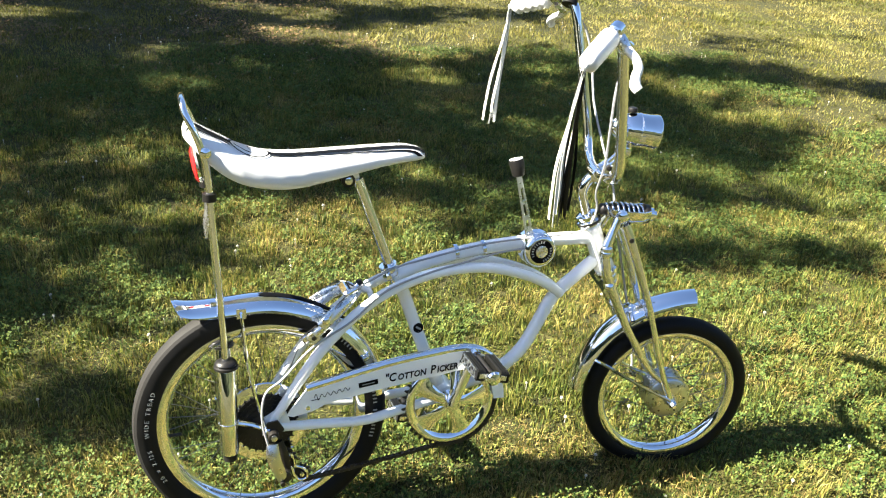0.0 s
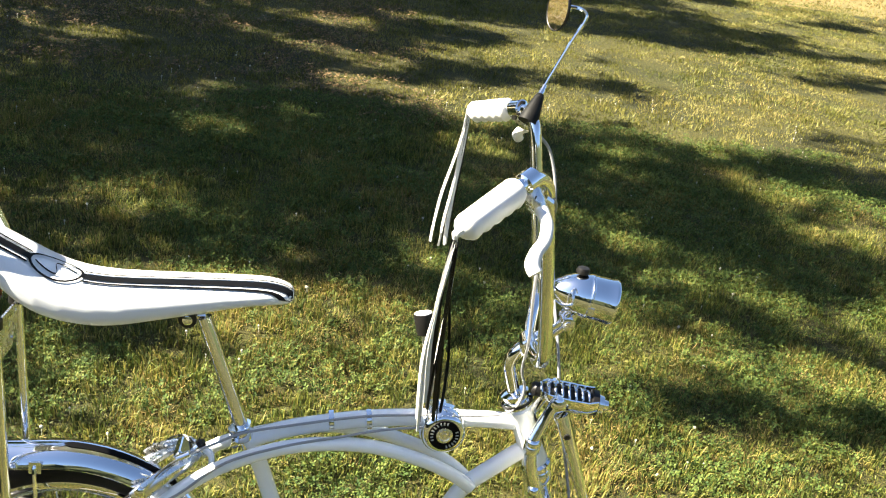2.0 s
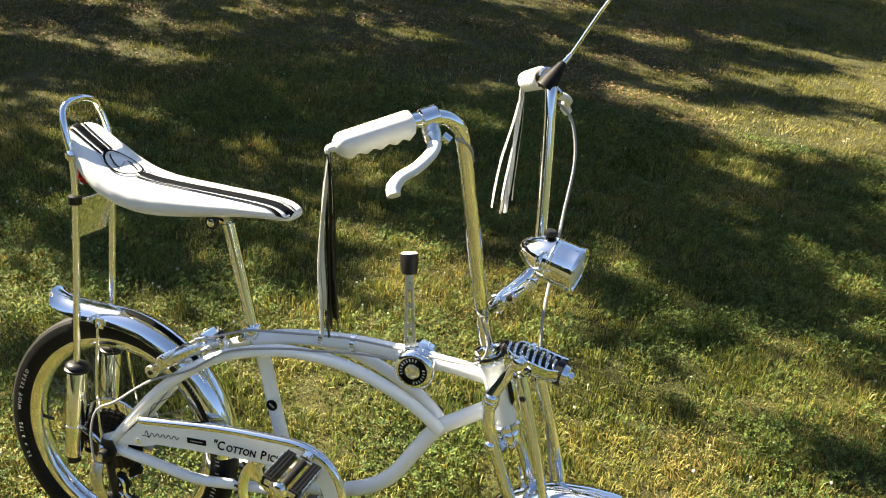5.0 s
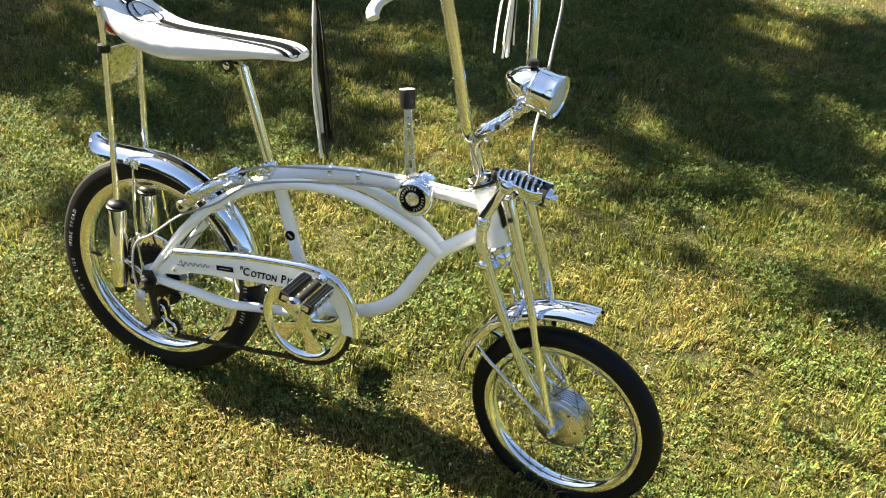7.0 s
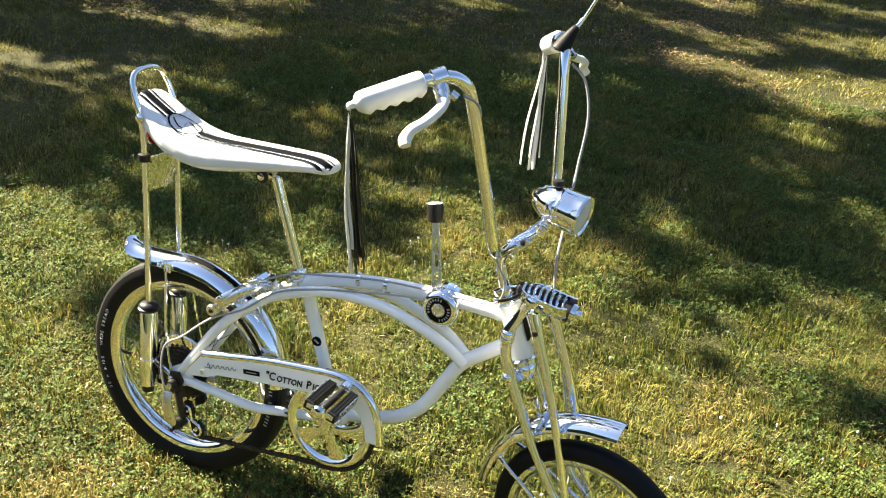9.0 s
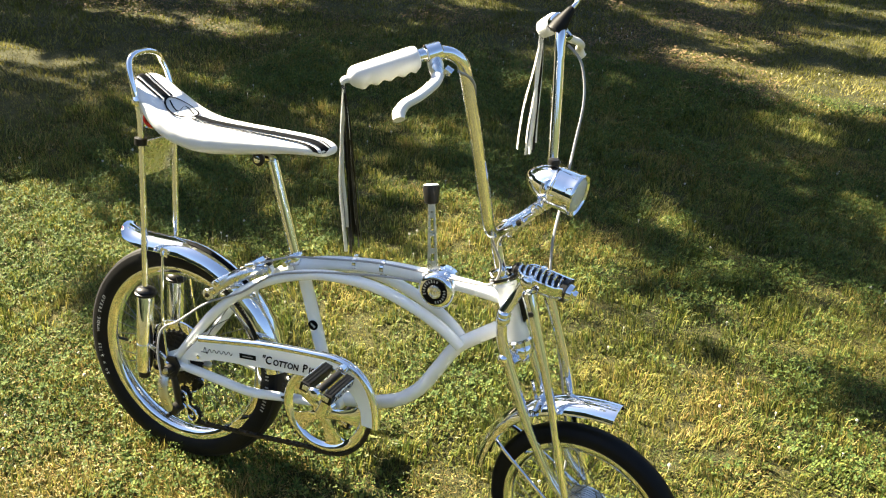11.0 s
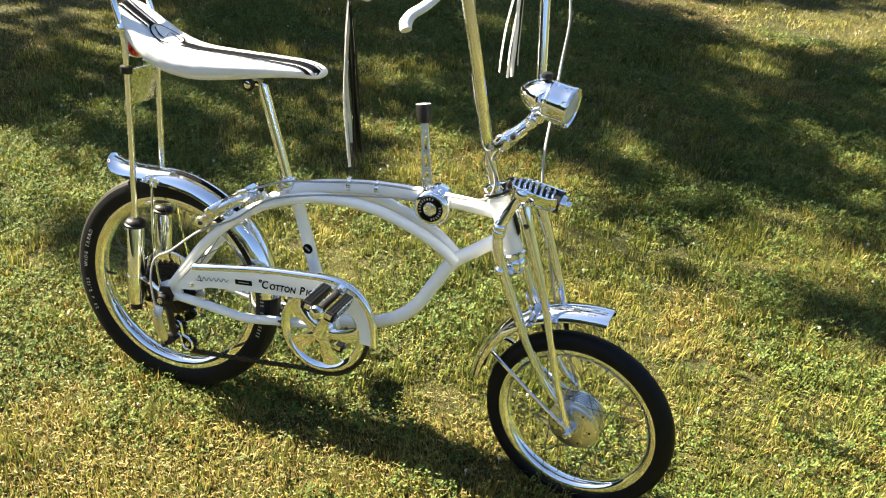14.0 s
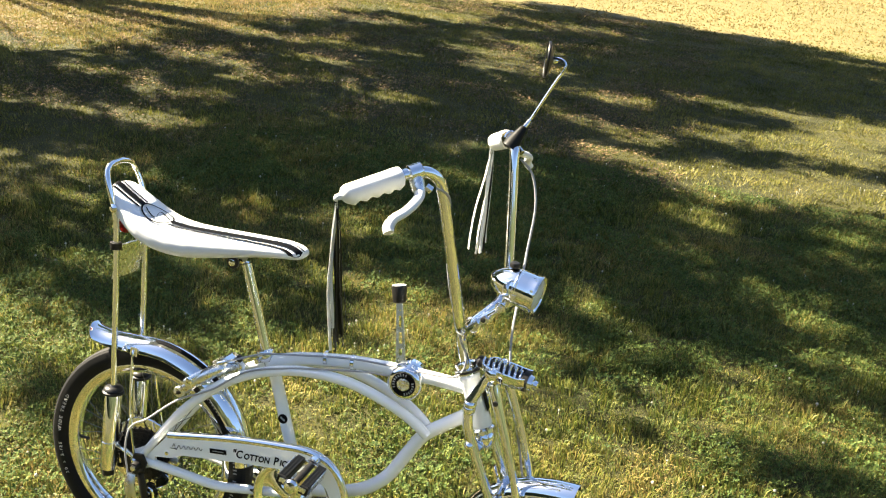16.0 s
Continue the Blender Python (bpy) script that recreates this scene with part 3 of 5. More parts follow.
def frame_tubes():
    m = Mesh().lathe([(-0.034, 0.021), (-0.032, 0.024), (0.032, 0.024), (0.034, 0.021)], BB, (0, 1, 0), 24)
    drops = []
    for s in (-1, 1):
        drops.append(Mesh().plate([(0.0, 0.205), (0.03, 0.202), (0.06, 0.215), (0.05, 0.25), (0.03, 0.258), (0.0, 0.24)], s * 0.052, 0.006))
    fr = part("frame", m, WHITE_PAINT, bicycle, "glossy white enamelled cantilever frame")
    for d in drops:
        part("dropout", d, WHITE_PAINT, fr)
    part("seat_tube", Mesh().sweep([(0.270, 0, 0.530), (0.297, 0, 0.476), (0.352, 0, 0.323), (0.385, 0, 0.245)], 0.0136, 16), WHITE_PAINT, fr)
    part("top_tube", Mesh().sweep([(0.285, 0, 0.508), (0.35, 0, 0.531), (0.46, 0, 0.552), (0.56, 0, 0.560), (0.65, 0, 0.562), (0.725, 0, 0.560)], 0.0145, 16), WHITE_PAINT, fr)
    part("down_tube", Mesh().sweep([(0.742, 0, 0.515), (0.69, 0, 0.474), (0.642, 0, 0.432), (0.610, 0, 0.375), (0.578, 0, 0.318), (0.535, 0, 0.277), (0.48, 0, 0.252), (0.41, 0, 0.235)], 0.0146, 16), WHITE_PAINT, fr)
    a = STEER_AXIS
    part("head_tube", Mesh().lathe([(-0.112, 0.021), (-0.104, 0.0235), (-0.09, 0.021), (-0.012, 0.021), (-0.004, 0.0235), (0, 0.021)], STEER_AT, a, 24), WHITE_PAINT, fr)
    cant = [(0.022, -0.052, 0.232), (0.10, -0.050, 0.350), (0.165, -0.046, 0.422), (0.235, -0.040, 0.474), (0.318, -0.033, 0.507), (0.391, -0.030, 0.520), (0.475, -0.027, 0.518), (0.559, -0.023, 0.495), (0.615, -0.018, 0.468), (0.652, -0.012, 0.440)]
    stay = [(0.018, -0.052, 0.220), (0.113, -0.050, 0.214), (0.207, -0.045, 0.206), (0.28, -0.036, 0.214), (0.38, -0.026, 0.228)]
    for fn in (lambda p: p, mirrored):
        part("cantilever_tube", Mesh().sweep(fn(cant), [0.0095] + [0.0115] * 9, 14), WHITE_PAINT, fr)
        part("chain_stay", Mesh().sweep(fn(stay), 0.0105, 14), WHITE_PAINT, fr)
    badge = Mesh().lathe([(0, 0.0), (0, 0.011), (0.0012, 0.011), (0.0014, 0.009)], (0.331, -0.0136, 0.390), (0, -1, 0), 20)
    part("seat_tube_decal", badge, BLACK_INK, fr, "round black decal")
    part("seat_tube_decal_mark", Mesh().box((0.012, 0.0006, 0.004), pose(0.331, -0.0154, 0.390, 0, 30, 0)), WHITE_INK, fr)
    part("seat_clamp", Mesh().lathe([(-0.012, 0.0185), (-0.01, 0.0195), (0.01, 0.0195), (0.012, 0.0185)], (0.270, 0, 0.520), (-0.33, 0, 0.94), 20).sweep([(0.262, -0.03, 0.512), (0.262, 0.03, 0.512)], 0.006, 8), CHROME, fr, "chrome seat post clamp")
    cup = Mesh().lathe([(0.0, 0.022), (0.004, 0.026), (0.014, 0.026), (0.016, 0.022), (0.022, 0.024), (0.027, 0.024), (0.03, 0.016)], STEER_AT, a, 28)
    part("headset_cup", cup, CHROME, fr)
    cup = Mesh().lathe([(-0.112, 0.022), (-0.116, 0.026), (-0.124, 0.026), (-0.127, 0.021), (-0.134, 0.024), (-0.15, 0.02), (-0.155, 0.014)], STEER_AT, a, 28)
    part("headset_cup", cup, CHROME, fr)
    part("headset_ring", Mesh().lathe([(0.0075, 0.0262), (0.0075, 0.0270), (0.0125, 0.0270), (0.0125, 0.0262)], STEER_AT, a, 28), BLACK_PLASTIC, fr, "black headset ring")
    hb = Mesh().box((0.001, 0.022, 0.05), Matrix.Translation(STEER_AT + STEER_AXIS * -0.055 + Vector((0.0205, 0, 0.009))) @ pose(0, 0, 0, 0, -23.5, 0))
    part("head_badge", hb, BLACK_INK, fr, "black head badge")
    return fr


def spoke_set(wheel, centre, r_hub, w_hub, r_rim, count):
    """Crossed wire spokes: four shapes, shared and turned round the axle."""
    meshes = {}
    for i in range(count):
        side, lead = (-1 if i % 2 else 1), (1 if (i // 2) % 2 else -1)
        if (side, lead) not in meshes:
            a = lead * 1.15
            m = Mesh().sweep([(r_hub * math.sin(a), side * w_hub, r_hub * math.cos(a)), (0.003 * lead, side * 0.004, r_rim)], 0.0009, 5)
            ob = part("spoke", m, SPOKE_WIRE, wheel)
            meshes[(side, lead)] = ob.data
        else:
            ob = new("spoke", meshes[(side, lead)])
            ob.parent = wheel
        ob.matrix_basis = Matrix.Translation(centre) @ Matrix.Rotation(2 * math.pi * i / count + 0.1, 4, "Y")


BAR_SET = Matrix.Translation((0.7, 0.003, 0.755)) @ Matrix.Rotation(radians(1.2), 4, "X") @ Matrix.Rotation(radians(-0.9), 4, "Z") @ Matrix.Translation((-0.7, 0, -0.75))


def steer(ob):
    """Turns a front part with the handlebars."""
    ob.matrix_basis = STEER @ ob.matrix_basis
    return ob


def rear_wheel():
    ax = (0, 1, 0)
    w = part("rear_wheel", Mesh().lathe([(-0.058, 0.005), (-0.05, 0.005), (-0.05, 0.012), (-0.032, 0.012), (-0.032, 0.028), (-0.029, 0.028), (-0.026, 0.014), (0.026, 0.014), (0.029, 0.028), (0.032, 0.028), (0.032, 0.012), (0.05, 0.012), (0.05, 0.005), (0.06, 0.005)], REAR, ax, 24), STEEL, bicycle)
    prof = [(-0.013, 0.204), (-0.021, 0.212), (-0.0255, 0.226), (-0.0255, 0.236), (-0.0225, 0.246)]
    part("tyre", Mesh().lathe(prof + [(-a, r) for a, r in prof[::-1]], REAR, ax, 96, loop=True), RUBBER, w, "wide black balloon tyre with white lettering")
    tr = [(-0.0225, 0.246), (-0.019, 0.2515), (-0.010, 0.2545), (0, 0.2552)]
    part("tread", Mesh().lathe(tr + [(-a, r) for a, r in tr[-2::-1]], REAR, ax, 96, caps=False), TREAD, w, "smooth worn slick tread")
    rp = [(-0.0155, 0.208), (-0.0175, 0.211), (-0.0185, 0.207), (-0.017, 0.199), (-0.0145, 0.192), (-0.010, 0.188), (0, 0.186), (0.010, 0.188), (0.0145, 0.192), (0.017, 0.199), (0.0185, 0.207), (0.0175, 0.211), (0.0155, 0.208), (0.008, 0.2), (-0.008, 0.2)]
    part("rim", Mesh().lathe(rp, REAR, ax, 96, loop=True), CHROME, w)
    spoke_set(w, REAR, 0.026, 0.03, 0.188, 36)
    for k, r in enumerate((0.034, 0.042, 0.050, 0.058, 0.065)):
        m = Mesh()
        y = -0.047 + k * 0.0036
        m.lathe([(y, 0.014), (y, r - 0.003), (y + 0.002, r - 0.003), (y + 0.002, 0.014)], REAR, ax, 40)
        n = int(r * 460)
        for j in range(n):
            a = 2 * math.pi * j / n
            m.box((0.004, 0.0018, 0.006), Matrix.Translation(REAR) @ Matrix.Rotation(a, 4, "Y") @ Matrix.Translation((0, y + 0.001, r - 0.001)), 0.5)
        part("cog", m, DARK_STEEL, w)
    ring = Mesh().lathe([(-0.0285, 0.058), (-0.0300, 0.070), (-0.0285, 0.086), (-0.0265, 0.088), (-0.0255, 0.086), (-0.0255, 0.058)], REAR, ax, 48, loop=True)
    for j in range(6):
        ring.box((0.012, 0.002, 0.03), Matrix.Translation(REAR) @ Matrix.Rotation(j * math.pi / 3, 4, "Y") @ Matrix.Translation((0, -0.027, 0.052)))
    part("spoke_guard", ring, CHROME, w, "chrome spoke protector disc")
    nut = Mesh().lathe([(-0.072, 0.004), (-0.07, 0.006), (-0.066, 0.010), (-0.056, 0.010)], REAR, ax, 6)
    part("axle_nut", nut, CHROME, w)
    part("axle_nut", Mesh().lathe([(0.056, 0.010), (0.066, 0.010), (0.07, 0.006)], REAR, ax, 6), CHROME, w)
    # lettering round the side wall
    m = Mesh()
    ang = 209.0
    for ch in "20 x 2.125   WIDE TREAD":
        if ch == " ":
            ang -= 2.2
            continue
        v, f, wd = letters(ch, 0.0120, 0.0003)
        a = radians(ang)
        r = 0.2235
        # reading upward along the rear edge, tops outward
        place = Matrix.Translation((REAR.x + r * math.cos(a), -0.0262, REAR.z + r * math.sin(a))) @ pose(0, 0, 0, 90, 0, 0) @ Matrix.Rotation(a - math.pi / 2, 4, "Z")
        m.add([place @ p for p in v], f)
        ang -= math.degrees((wd + 0.003) / r)
    part("tyre_lettering", m, WHITE_INK, w, "raised white lettering")["kind"] = "stuff"
    for start, n in ((52, 7), (12, 5), (-1, 3), (-10, 4)):
        m = Mesh()
        for j in range(n):
            a = radians(start - j * 2.1)
            m.box((0.0030, 0.0006, 0.0085), Matrix.Translation((REAR.x + 0.229 * math.cos(a), -0.0262, REAR.z + 0.229 * math.sin(a))) @ Matrix.Rotation(math.pi / 2 - a, 4, "Y"))
        part("tyre_lettering", m, WHITE_INK, w, "raised white lettering")["kind"] = "stuff"
    v = Mesh().sweep([(REAR.x - 0.19, -0.003, REAR.z - 0.02), (REAR.x - 0.162, -0.006, REAR.z - 0.017)], 0.0035, 8)
    part("valve", v, BLACK_PLASTIC, w)


def front_wheel():
    ax = (0, 1, 0)
    drum = [(-0.066, 0.004), (-0.05, 0.004), (-0.05, 0.010), (-0.030, 0.014), (-0.029, 0.046), (-0.026, 0.050), (-0.022, 0.050), (-0.021, 0.054)]
    for k in range(6):
        y = -0.018 + k * 0.006
        drum += [(y, 0.054), (y + 0.0028, 0.054), (y + 0.003, 0.0515), (y + 0.0055, 0.0515)]
    drum += [(0.019, 0.055), (0.023, 0.055), (0.025, 0.045), (0.028, 0.018), (0.05, 0.010), (0.05, 0.004), (0.066, 0.004)]
    w = steer(part("front_wheel", Mesh().lathe(drum, FRONT, ax, 48), POLISHED, bicycle, "small front wheel with aluminium drum brake hub"))
    prof = [(-0.0125, 0.163), (-0.0185, 0.169), (-0.021, 0.178), (-0.0195, 0.188), (-0.014, 0.196), (-0.006, 0.2), (0, 0.2005)]
    part("tyre", Mesh().lathe(prof + [(-a, r) for a, r in prof[-2::-1]], FRONT, ax, 96, loop=True), RUBBER, w, "narrow black tyre")
    rp = [(-0.0135, 0.165), (-0.0155, 0.168), (-0.0165, 0.165), (-0.0155, 0.157), (-0.012, 0.151), (-0.006, 0.148), (0.006, 0.148), (0.012, 0.151), (0.0155, 0.157), (0.0165, 0.165), (0.0155, 0.168), (0.0135, 0.165), (0.006, 0.158), (-0.006, 0.158)]
    part("rim", Mesh().lathe(rp, FRONT, ax, 96, loop=True), CHROME, w)
    spoke_set(w, FRONT, 0.050, 0.02, 0.149, 28)
    for s in (-1, 1):
        part("axle_nut", Mesh().lathe([(s * 0.048, 0.010), (s * 0.058, 0.010), (s * 0.062, 0.006), (s * 0.068, 0.005)], FRONT, ax, 6), CHROME, w)
    for j in range(6):
        a = j * math.pi / 3
        part("rivet", Mesh().lathe([(0, 0.0028), (0.0015, 0.0022), (0.002, 0.0005)], (FRONT.x + 0.038 * math.cos(a), -0.0292, FRONT.z + 0.038 * math.sin(a)), (0, -1, 0), 8), DARK_STEEL, w)
    part("brake_arm", Mesh().box((0.095, 0.004, 0.012), pose(FRONT.x - 0.05, 0.04, FRONT.z + 0.02, 0, 25, 0)), CHROME, w)


def fender_mesh(centre, arc, half, drop, lip=0.003):
    """A rolled fender: arc of (degrees, radius) about the axle, with a crowned section of some thickness."""
    pts, _ = spline([Vector((a, r, 0)) for a, r in arc], [0] * len(arc), 6)
    n = 10
    sec = []
    for j in range(n + 1):
        k = -1 + 2 * j / n
        sec.append((half * math.sin(k * math.pi / 2), -drop * (1 - math.cos(k * math.pi / 2)) ** 0.9))
    inner = [(y * 0.955, d - 0.0022) for y, d in sec[::-1]]
    sec = sec + inner
    v, f, m = [], [], len(sec)
    for p in pts:
        a = radians(p.x)
        for y, d in sec:
            v.append((centre.x + (p.y + d) * math.cos(a), y, centre.z + (p.y + d) * math.sin(a)))
    for i in range(len(pts) - 1):
        for j in range(m):
            f.append((i * m + j, i * m + (j + 1) % m, (i + 1) * m + (j + 1) % m, (i + 1) * m + j))
    f.append(tuple(range(m)))
    f.append(tuple((len(pts) - 1) * m + j for j in range(m))[::-1])
    return Mesh().add(v, f)


def fender_stripe(centre, arc, width, half, drop, mid):
    """A painted band along a fender, mid being its distance from the crown."""
    pts, _ = spline([Vector((a, r, 0)) for a, r in arc], [0] * len(arc), 6)
    v, f = [], []
    for i, p in enumerate(pts):
        a = radians(p.x)
        k = width * min(1.0, (i + 0.2) / 2.0, (len(pts) - 1 - i) / 2.0 + 0.1)
        for j in range(5):
            y = mid + k * (-1 + j / 2)
            d = 0.0012 - drop * (1 - math.cos(math.asin(y / half))) ** 0.9
            v.append((centre.x + (p.y + d) * math.cos(a), y, centre.z + (p.y + d) * math.sin(a)))
    for i in range(len(pts) - 1):
        for j in range(4):
            f.append((i * 5 + j, i * 5 + j + 1, i * 5 + 6 + j, i * 5 + 5 + j))
    return Mesh().add(v, f)


def fenders():
    arc = [(8, 0.264), (30, 0.264), (60, 0.266), (85, 0.270), (100, 0.273), (108, 0.280), (114, 0.290), (118, 0.301), (120.5, 0.313), (121.5, 0.322)]
    r = part("rear_fender", fender_mesh(REAR, arc, 0.033, 0.030), CHROME, bicycle, "polished chrome rear fender with a black stripe")
    part("stripe", fender_stripe(REAR, [(50, 0.2655), (62, 0.266), (80, 0.2687), (91, 0.2715)], 0.0052, 0.033, 0.030, -0.008), BLACK_INK, r)
    part("rivet", Mesh().lathe([(0, 0.004), (0.002, 0.003), (0.003, 0.0005)], (-0.14, -0.0245, 0.461), (-0.2, -0.9, 0.3), 10), CHROME, r)
    for s in (-1, 1):
        part("fender_brace", Mesh().sweep([(-0.030, s * 0.034, 0.463), (-0.030, s * 0.039, 0.452), (-0.018, s * 0.052, 0.33), (0.006, s * 0.060, 0.225)], 0.0033, 8), CHROME, r)
        part("brace_bracket", Mesh().box((0.018, 0.003, 0.02), pose(-0.03, s * 0.0345, 0.463, 0, 0, 0)), CHROME, r)
    arc = [(83.5, 0.2725), (88, 0.2690), (94, 0.2650), (102, 0.2610), (116, 0.2570), (135, 0.2525), (155, 0.247), (173, 0.244)]
    f = steer(part("front_fender", fender_mesh(FRONT, arc, 0.031, 0.026), CHROME, bicycle, "short polished chrome front fender"))
    for s in (-1, 1):
        part("fender_brace", Mesh().sweep([(0.757, s * 0.026, 0.268), (0.775, s * 0.036, 0.262), (0.87, s * 0.046, 0.208), (0.949, s * 0.052, 0.167)], 0.0042, 8), CHROME, f)
        part("fender_bracket", Mesh().sweep([(0.83, s * 0.036, 0.37), (0.83, s * 0.014, 0.388), (0.835, 0, 0.392)], 0.006, 8), CHROME, f)
    part("fender_bracket", Mesh().sweep([(0.80, 0, 0.41), (0.815, 0, 0.365), (0.80, 0, 0.345)], 0.005, 6), CHROME, f)


frame_tubes()
rear_wheel()
front_wheel()
fenders()

# ---- seat, sissy bar, shocks ----
SEAT = [  # x, top, bottom, half width
    (-0.118, 0.820, 0.806, 0.022), (-0.113, 0.829, 0.797, 0.038), (-0.101, 0.830, 0.783, 0.050), (-0.078, 0.817, 0.757, 0.061), (-0.050, 0.802, 0.733, 0.069),
    (-0.020, 0.786, 0.717, 0.074), (0.015, 0.774, 0.708, 0.076), (0.055, 0.769, 0.704, 0.075), (0.095, 0.769, 0.707, 0.071),
    (0.157, 0.772, 0.719, 0.062), (0.241, 0.776, 0.738, 0.050), (0.290, 0.777, 0.746, 0.044), (0.314, 0.774, 0.748, 0.038), (0.328, 0.769, 0.750, 0.029), (0.3335, 0.764, 0.754, 0.016)]


SEAT_FINE = [(p.x, p.y, p.z, w) for p, w in zip(*spline([Vector(q[:3]) for q in SEAT], [q[3] for q in SEAT], 8))]


def seat_at(x):
    for a, b in zip(SEAT_FINE, SEAT_FINE[1:]):
        if x <= b[0]:
            t = max(0.0, (x - a[0]) / (b[0] - a[0]))
            return [p + (q - p) * t for p, q in zip(a, b)]
    return list(SEAT_FINE[-1])


def seat_top(x, y):
    _, t, b, w = seat_at(x)
    zm = b + 0.42 * (t - b)
    c = min(1.0, abs(y) / w) ** (1 / 0.9)
    return zm + (t - zm) * max(0.0, 1 - c * c) ** 0.37


SEAT_MID = -0.022


def seat_strip(m, x0, x1, y0, y1, lift=0.0026, steps=60):
    v, f = [], []
    for i in range(steps + 1):
        x = x0 + (x1 - x0) * i / steps
        w = seat_at(x)[3]
        k = min(1.0, w / 0.024)
        for y in ((y0 + SEAT_MID) * k, ((y0 + y1) / 2 + SEAT_MID) * k, (y1 + SEAT_MID) * k):
            v.append((x, y, seat_top(x, y) + lift))
    for i in range(steps):
        for j in range(2):
            f.append((i * 3 + j, i * 3 + j + 1, i * 3 + j + 4, i * 3 + j + 3))
    return m.add(v, f)


def banana_seat():
    rows = []
    sm = spline([Vector(s[:3]) for s in SEAT], [s[3] for s in SEAT], 8)
    n = 96
    v, f = [], []
    for p, w in zip(*sm):
        x, t, b = p
        zm = b + 0.42 * (t - b)
        for j in range(n):
            a = 2 * math.pi * j / n
            c, s = math.cos(a), math.sin(a)
            y = w * math.copysign(abs(c) ** 0.9, c)
            z = zm + (t - zm) * abs(s) ** 0.74 if s >= 0 else zm - (zm - b) * abs(s) ** 0.8
            v.append((x, y, z))
        rows.append(x)
    for i in range(len(rows) - 1):
        for j in range(n):
            f.append((i * n + j, i * n + n + j, i * n + n + (j + 1) % n, i * n + (j + 1) % n))
    f.append(tuple(range(n)))
    f.append(tuple((len(rows) - 1) * n + j for j in range(n))[::-1])
    seat = part("banana_seat", Mesh().add(v, f), VINYL, bicycle, "long white vinyl banana seat with black stripes", 50)
    for a, b in ((-0.112, -0.0385), (0.0325, 0.3325)):
        part("stripe", seat_strip(Mesh(), a, b, -0.0076, 0.0076), BLACK_INK, seat)
        for s in (-1, 1):
            part("stripe", seat_strip(Mesh(), a, b, s * 0.0133, s * 0.0176), BLACK_INK, seat)
    ring = Mesh()
    for rx, ry, wd in ((0.035, 0.029, 0.0040),):
        v, f = [], []
        for j in range(48):
            a = 2 * math.pi * j / 48
            for k in (-wd / 2, wd / 2):
                x, y = -0.003 + (rx + k) * math.cos(a), (ry + k) * math.sin(a) + SEAT_MID
                v.append((x, y, seat_top(x, y) + 0.0032))
        f = [(2 * j, 2 * j + 1, (2 * j + 3) % 96, (2 * j + 2) % 96) for j in range(48)]
        ring.add(v, f)
    part("emblem_ring", ring, BLACK_INK, seat, "black oval emblem outline")
    sw = Mesh()
    v = []
    for j in range(25):
        t = -1 + 2 * j / 24
        x, y = -0.003 + 0.024 * t - 0.012 * math.sin(t * math.pi * 1.1), 0.016 * math.sin(t * math.pi * 0.95) + SEAT_MID
        for k in (-0.0020, 0.0020):
            v.append((x, y + k, seat_top(x, y + k) + 0.0032))
    sw.add(v, [(2 * j, 2 * j + 1, 2 * j + 3, 2 * j + 2) for j in range(24)])
    part("emblem_swash", sw, BLACK_INK, seat)
    part("seat_pan", Mesh().sweep([(-0.09, 0, 0.795), (-0.04, 0, 0.750), (0.03, 0, 0.722), (0.12, 0, 0.724), (0.25, 0, 0.752)], [0.02, 0.04, 0.045, 0.035, 0.02], 12, flat=0.12, up=(0, 0, 1)), CHROME, seat, "chrome underside pan")
    part("seat_bracket", Mesh().lathe([(-0.026, 0.004), (-0.025, 0.0075), (0.025, 0.0075), (0.026, 0.004)], (0.181, 0, 0.714), (0, 1, 0), 12).sweep([(0.18, 0, 0.716), (0.205, 0, 0.716)], 0.008, 8), CHROME, seat)
    for s in (-1, 1):
        part("washer", Mesh().lathe([(0.016, 0.011), (0.017, 0.0135), (0.021, 0.0135), (0.022, 0.011)], (0.181, 0, 0.714), (0, s, 0), 16), DARK_STEEL, seat)
    part("reflector", Mesh().lathe([(0, 0.034), (0.007, 0.034), (0.011, 0.027), (0.013, 0.004)], (-0.093, 0, 0.752), (-0.985, 0, -0.17), 24), RED, seat, "round red rear reflector")
    part("reflector_rim", Mesh().lathe([(0, 0.035), (0.004, 0.0365), (0.005, 0.035), (0.004, 0.0335)], (-0.093, 0, 0.752), (-0.985, 0, -0.17), 24), CHROME, seat)
    part("seat_post", Mesh().sweep([(0.283, 0, 0.492), (0.203, 0, 0.712)], 0.0112, 18), CHROME, bicycle, "straight chrome seat post")
    half = [(-0.064, -0.052, 0.34), (-0.067, -0.052, 0.45), (-0.074, -0.052, 0.62), (-0.080, -0.053, 0.735), (-0.087, -0.056, 0.785), (-0.102, -0.055, 0.828), (-0.113, -0.048, 0.853), (-0.116, -0.036, 0.868), (-0.117, -0.012, 0.874)]
    bar = part("sissy_bar", Mesh().sweep(half + mirrored(half)[::-1], 0.0066, 14), CHROME, bicycle, "arched chrome sissy bar behind the seat")
    part("bar_plate", Mesh().box((0.004, 0.094, 0.080), pose(-0.082, 0, 0.662, 0, 8, 0)), STEEL, bar, "flat polished plate between the bars")
